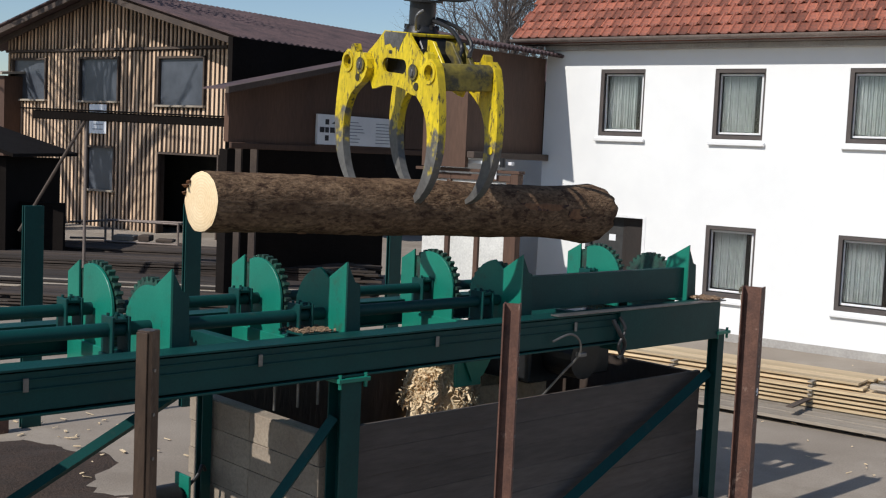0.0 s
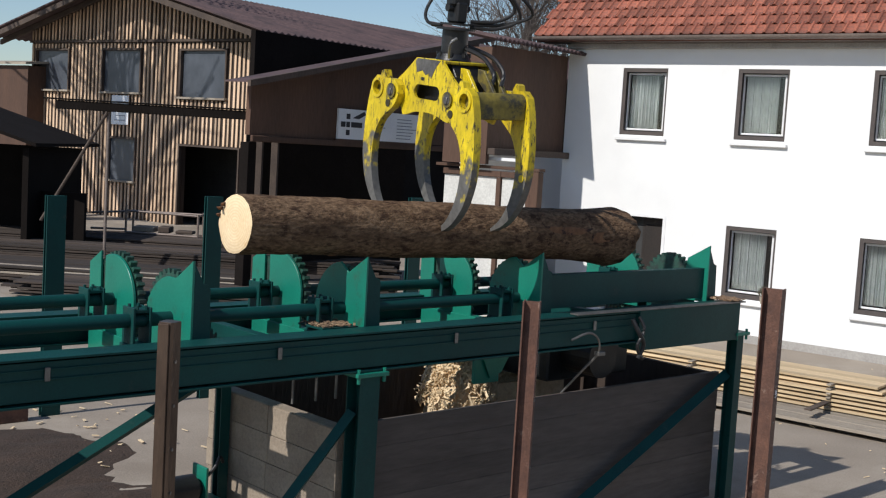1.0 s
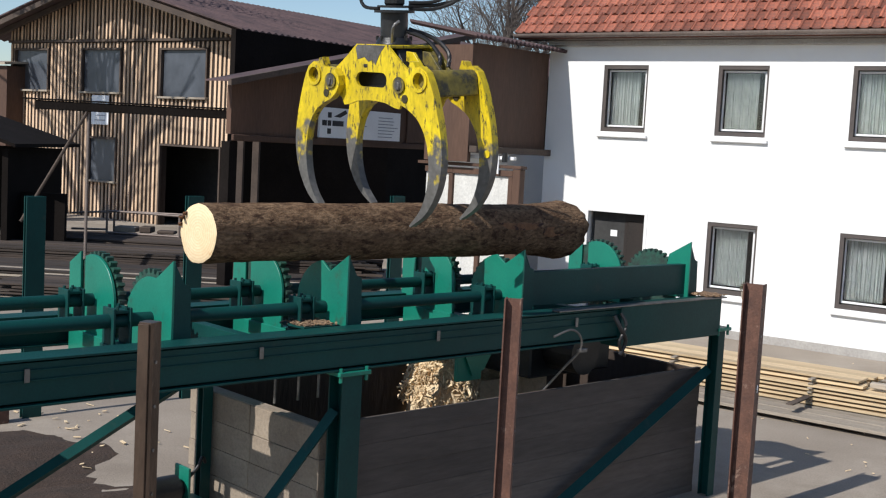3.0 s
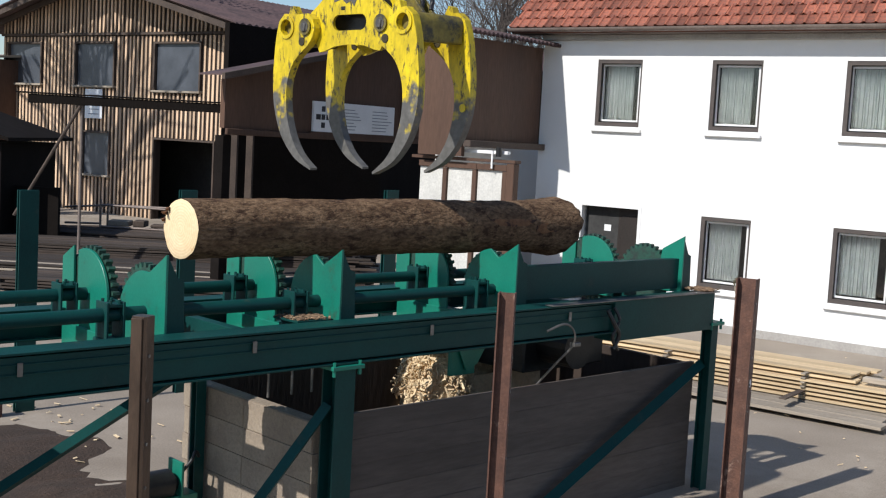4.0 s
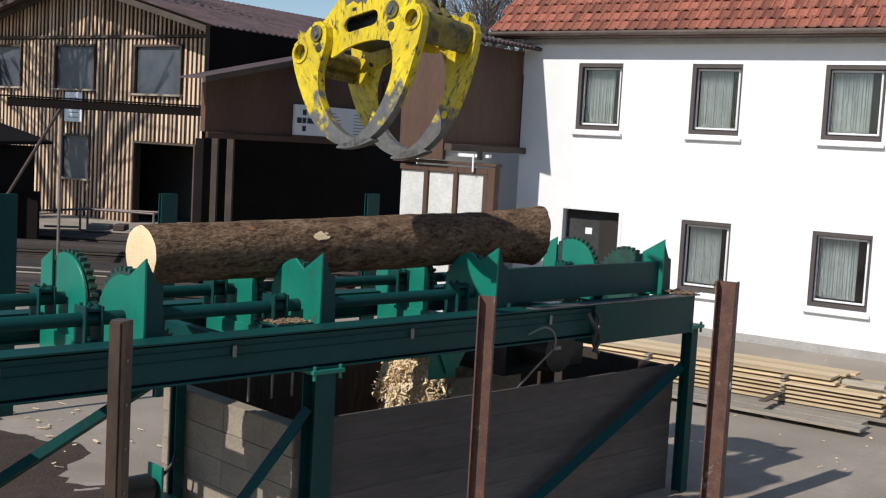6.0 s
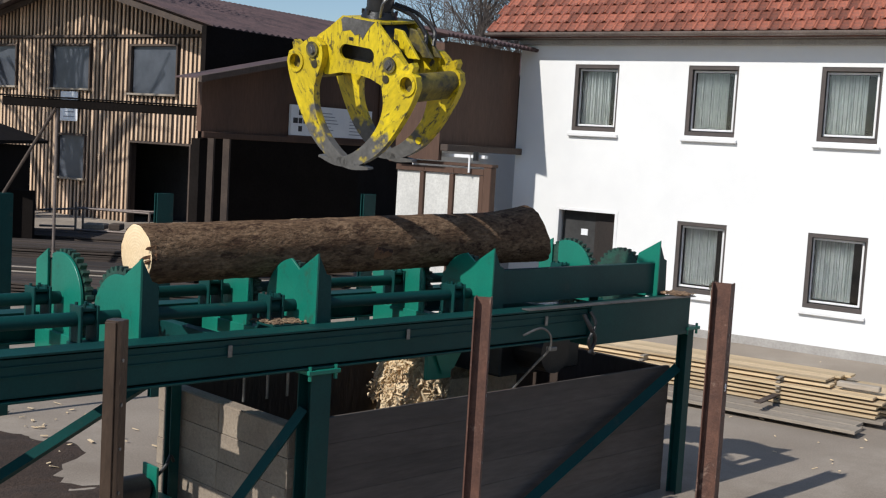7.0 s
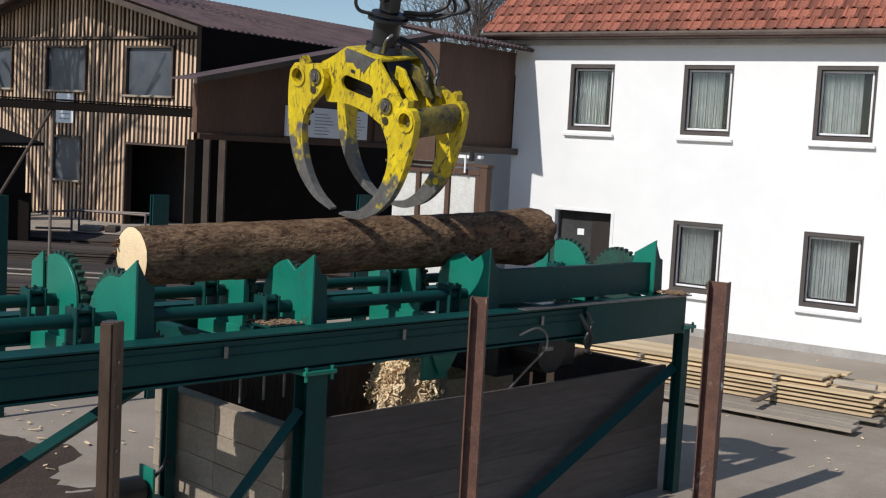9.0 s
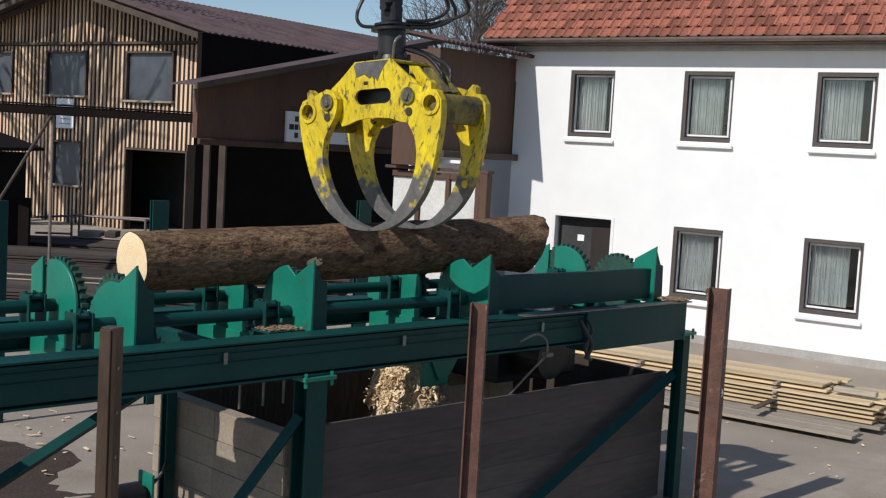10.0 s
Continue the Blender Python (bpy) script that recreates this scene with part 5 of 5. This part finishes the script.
build_litter("bark_litter", "chips lying on the asphalt", 120, ((11, 17.5), (1.5, 9)), 22, size=0.6)
resize(build_litter("bearing_chips", "bark chips lying on the machine beam", 240, ((5.52, 5.84), (7.46, 7.76)), 23, z=1.625, size=0.7, mat=BARKCHIP))
resize(build_litter("beam_end_bark", "bark crumbs on the end of the beam", 260, ((10.70, 10.93), (7.16, 7.42)), 24, z=1.648, mat=BARKCHIP))


# ---- small drive beside the rear leg ----
def build_pump():
    pu = thing("oil_pump", "small dark oil pump on a green bracket", "pump", pose(5.22, 8.95, -0.34))
    bm = BM()
    rod(bm, (-0.22, 0, 0.30), (0.06, 0, 0.30), 0.13, n=20)
    rod(bm, (0.06, 0, 0.30), (0.12, 0, 0.30), 0.07, n=16)
    part("motor", bm, GREASE, pu, "dark round motor", smooth=True)
    bm = BM()
    box(bm, 0.12, 0.145, -0.12, 0.12, GB + 0.34, 0.50, 0.004)
    box(bm, -0.05, 0.3, -0.10, 0.10, 0.1, 0.2, 0.004)
    part("bracket", bm, GREEN, pu, "green steel bracket")
    bm = BM()
    hose(bm, [(0.14, 0, 0.34), (0.25, -0.05, 0.48), (0.3, -0.04, 0.56), (0.36, 0, 0.5)], 0.016)
    part("hose", bm, RUBBER, pu, smooth=True)
    return pu


resize(build_pump())


# ---- pot plant on the sill ----
def build_pot():
    rnd = random.Random(2)
    po = thing("pot_plant", "small potted plant on the window sill", "plant", YARDWAY @ Matrix.Translation((HP + 0.02, 7.52, CH - 2.40)))
    bm = BM()
    rod(bm, (0, 0, 0.0), (0, 0, 0.13), 0.055, 0.075, n=16)
    part("pot", bm, OLDPLANK, po, "grey pot", smooth=True)
    bm = BM()
    for i in range(90):
        a, b, r = rnd.uniform(0, 6.28), rnd.uniform(-0.3, 1.4), rnd.uniform(0.03, 0.13)
        c = Vector((0.7 * r * math.cos(a) * math.cos(b), r * math.sin(a) * math.cos(b), 0.17 + r * math.sin(b)))
        m = Matrix.Translation(c) @ pose(0, 0, 0, rnd.uniform(0, 180), rnd.uniform(0, 180), rnd.uniform(0, 180))
        vs = [bm.verts.new(m @ Vector(q)) for q in ((-0.03, 0, 0), (0, -0.013, 0.004), (0.03, 0, 0), (0, 0.013, 0.004))]
        bm.faces.new(vs)
    part("leaves", bm, material("dry_leaf", (0.16, 0.13, 0.08), (0.09, 0.08, 0.045), 0.8), po, "dry brownish leaves")


build_pot()


# ---- barn boards, one by one ----
def build_boards():
    rnd = random.Random(14)
    bm = BM()
    box(bm, -0.022, 0.012, -0.047, 0.047, 0, 1, 0.004)
    me = mesh_of("board", bm, BOARD)
    q = 27.12
    while q < 38.58:
        top = 4.72 - 0.253 * abs(q - 33.1)
        spans = [(-3.12, top)]
        for h in barn_holes:
            if h[0] - 0.12 < q < h[1] + 0.12:
                spans = [s for a, b in spans for s in ((a, min(b, h[2] - 0.08)), (max(a, h[3] + 0.07), b)) if s[1] - s[0] > 0.12]
        for a, b in spans:
            for c, d in ((a, min(b, 2.87)), (max(a, 2.99), b)):
                if d - c > 0.1:
                    piece("board", me, barn, Matrix.Translation((BP - 0.02 + rnd.uniform(-0.008, 0.008), q + rnd.uniform(-0.012, 0.012), c)) @ Matrix.Diagonal((1, rnd.uniform(0.8, 1.1), d - c, 1)))
        q += 0.2


build_boards()


# ---- house roof tiles ----
def build_tiles():
    rnd = random.Random(6)
    prof = [(0.0, 0.018), (0.02, 0.036), (0.042, 0.036), (0.06, 0.014), (0.085, 0.006), (0.16, 0.006), (0.19, 0.018)]
    L = 0.32

    def geometry(m):
        verts, faces = [], []
        n = len(prof)
        for s, lift in ((0, 0.022), (L, 0.0)):
            for y, z in prof:
                verts.append(m @ Vector((s, -y, z + lift)))
            for y, z in prof:
                verts.append(m @ Vector((s, -y, z + lift - 0.016)))
        for i in range(n - 1):
            faces += [(i, i + 1, 2 * n + i + 1, 2 * n + i), (i, n + i, n + i + 1, i + 1)]
        return verts, faces

    me = bpy.data.meshes.new("tile")
    v, f = geometry(Matrix())
    me.from_pydata(v, [], f)
    me.materials.append(TILE)
    slope = math.atan(ROOF_SLOPE)
    tilt = Matrix.Rotation(-slope, 4, "Y")
    rest_v, rest_f = [], []
    for row in range(21):
        s = row * 0.265 - 0.03
        p, z = ROOF_P0 + s * math.cos(slope), ROOF_Z0 + s * math.sin(slope) + 0.012
        q = 12.30 - (0.095 if row % 2 else 0)
        while q > -6:
            m = Matrix.Translation((p + rnd.uniform(-0.008, 0.008), q, z + rnd.uniform(-0.003, 0.005))) @ tilt @ pose(0, 0, 0, rnd.uniform(-0.8, 0.8), 0, rnd.uniform(-0.8, 0.8))
            if row < 6 and q > 3.2:
                piece("tile", me, house_roof, m)
            else:
                v, f = geometry(m)
                o = len(rest_v)
                rest_v += v
                rest_f += [tuple(o + k for k in g) for g in f]
            q -= 0.19
    rest = bpy.data.meshes.new("tile_field")
    rest.from_pydata(rest_v, [], rest_f)
    rest.materials.append(TILE)
    ob = new("tile_field", rest)
    ob.parent = house_roof
    tagged(ob, kind="stuff")


build_tiles()


def lying(x, y, z, yaw, pitch, spin):
    return pose(K * x, K * y, CH + K * z, 0, pitch, yaw) @ pose(0, 0, 0, spin)


def hanging(x, y, z, yaw, roll, pitch):
    return pose(K * x, K * y, CH + K * z, roll, pitch, yaw)


def motions():
    walk(log, [
        (0.0, lying(7.153, 7.900, -0.525, 0.74, 1.35, 452)),
        (0.5, lying(7.465, 7.955, -0.915, 1.10, 1.35, 452)),
        (1.0, lying(7.295, 7.955, -0.772, 1.10, 1.66, 452)),
        (1.5, lying(7.375, 8.025, -0.832, 2.33, 1.19, 452)),
        (2.0, lying(7.270, 8.100, -0.823, 3.67, 0.67, 452)),
        (2.5, lying(7.190, 8.155, -0.801, 5.01, 0.61, 452)),
        (3.2, lying(7.160, 8.150, -0.812, 4.40, 0.55, 452)),
        (4.0, lying(7.100, 8.135, -0.823, 3.30, 0.55, 452)),
        (4.5, lying(7.100, 8.145, -0.851, 2.57, 0.15, 440)),
        (5.0, lying(7.075, 8.190, -0.918, 0.73, -0.79, 400)),
        (5.5, lying(7.055, 8.200, -0.949, 0.00, -1.16, 360)),
        (6.0, lying(7.055, 8.200, -0.949, 0.00, -1.16, 320)),
        (6.5, lying(7.055, 8.200, -0.949, 0.00, -1.16, 280)),
        (7.0, lying(7.055, 8.200, -0.949, 0.00, -1.16, 240)),
        (7.5, lying(7.055, 8.200, -0.949, 0.00, -1.16, 200)),
        (8.0, lying(7.055, 8.200, -0.949, 0.00, -1.16, 160)),
        (8.5, lying(7.055, 8.200, -0.949, 0.00, -1.16, 120)),
        (9.0, lying(7.055, 8.200, -0.949, 0.00, -1.16, 80)),
        (9.5, lying(7.055, 8.200, -0.949, 0.00, -1.16, 40)),
        (10.0, lying(7.055, 8.200, -0.949, 0.00, -1.16, 0)),
    ])
    walk(grapple, [
        (0.00, hanging(7.169, 8.071, 0.730, -8.16, 6.20, -2.40)),
        (0.50, hanging(7.338, 8.000, 0.414, -4.89, 3.86, -3.76)),
        (1.00, hanging(7.286, 8.071, 0.459, -5.76, 5.49, -1.89)),
        (1.50, hanging(7.157, 8.057, 0.479, 2.18, 3.86, -3.92)),
        (2.00, hanging(6.950, 8.067, 0.467, 2.46, 2.78, -5.55)),
        (2.50, hanging(6.883, 8.085, 0.471, 1.94, 3.15, -6.07)),
        (3.00, hanging(6.801, 8.027, 0.535, 2.43, 2.58, -5.44)),
        (3.50, hanging(6.527, 7.835, 0.750, 4.07, 0.68, -3.37)),
        (4.00, hanging(6.335, 7.701, 0.900, 5.22, -0.65, -1.91)),
        (4.50, hanging(6.740, 8.044, 0.853, 9.62, -1.04, -3.21)),
        (5.00, hanging(6.716, 7.859, 0.816, 10.72, 11.00, -9.22)),
        (5.50, hanging(6.532, 7.577, 0.775, 2.18, -5.93, 4.70)),
        (5.70, hanging(6.393, 7.355, 0.935, 2.41, -16.52, 10.43)),
        (6.25, hanging(6.655, 7.639, 0.867, 2.34, -0.21, -1.42)),
        (6.80, hanging(6.918, 7.924, 0.798, 2.28, 16.10, -13.27)),
        (7.00, hanging(6.915, 8.011, 0.762, 8.74, 8.69, -7.75)),
        (7.50, hanging(6.801, 7.824, 0.621, 7.85, 5.47, -1.13)),
        (8.00, hanging(6.817, 7.514, 0.575, 5.95, -16.92, 5.12)),
        (8.50, hanging(6.929, 7.549, 0.483, 9.10, -10.43, -3.83)),
        (9.00, hanging(6.925, 7.902, 0.486, 3.77, 16.13, -9.07)),
        (9.50, hanging(6.795, 7.938, 0.464, 7.42, 6.62, 2.17)),
        (10.00, hanging(6.848, 7.625, 0.409, 8.60, -4.59, -0.63)),
    ])
    closing = [(0.00, -1.0), (0.50, -1.3), (1.00, -0.4), (1.50, -0.9), (2.00, -1.3), (2.50, -1.7), (3.00, -9.0), (3.40, -12.0), (4.00, 1.4), (4.50, 9.7), (5.00, 18.0), (5.50, 24.7), (5.70, 28.3), (6.25, 31.7), (6.80, 35.1), (7.00, 36.2), (7.50, 36.6), (8.00, 29.9), (8.50, 19.0), (9.00, 16.8), (9.50, 18.6), (10.00, 20.2)]
    for jaw, side in ((jaw_back, 1), (jaw_front, -1)):
        walk(jaw, [(t, pose(0, side * PIVOT * GRAPPLE_K, 0, -side * a)) for t, a in closing])
    for wheel in wheels:
        home = wheel.matrix_basis.copy()
        walk(wheel, [(t * 0.5, home @ pose(0, 0, 0, 46 * max(0, t * 0.5 - 3.6))) for t in range(21)])


motions()
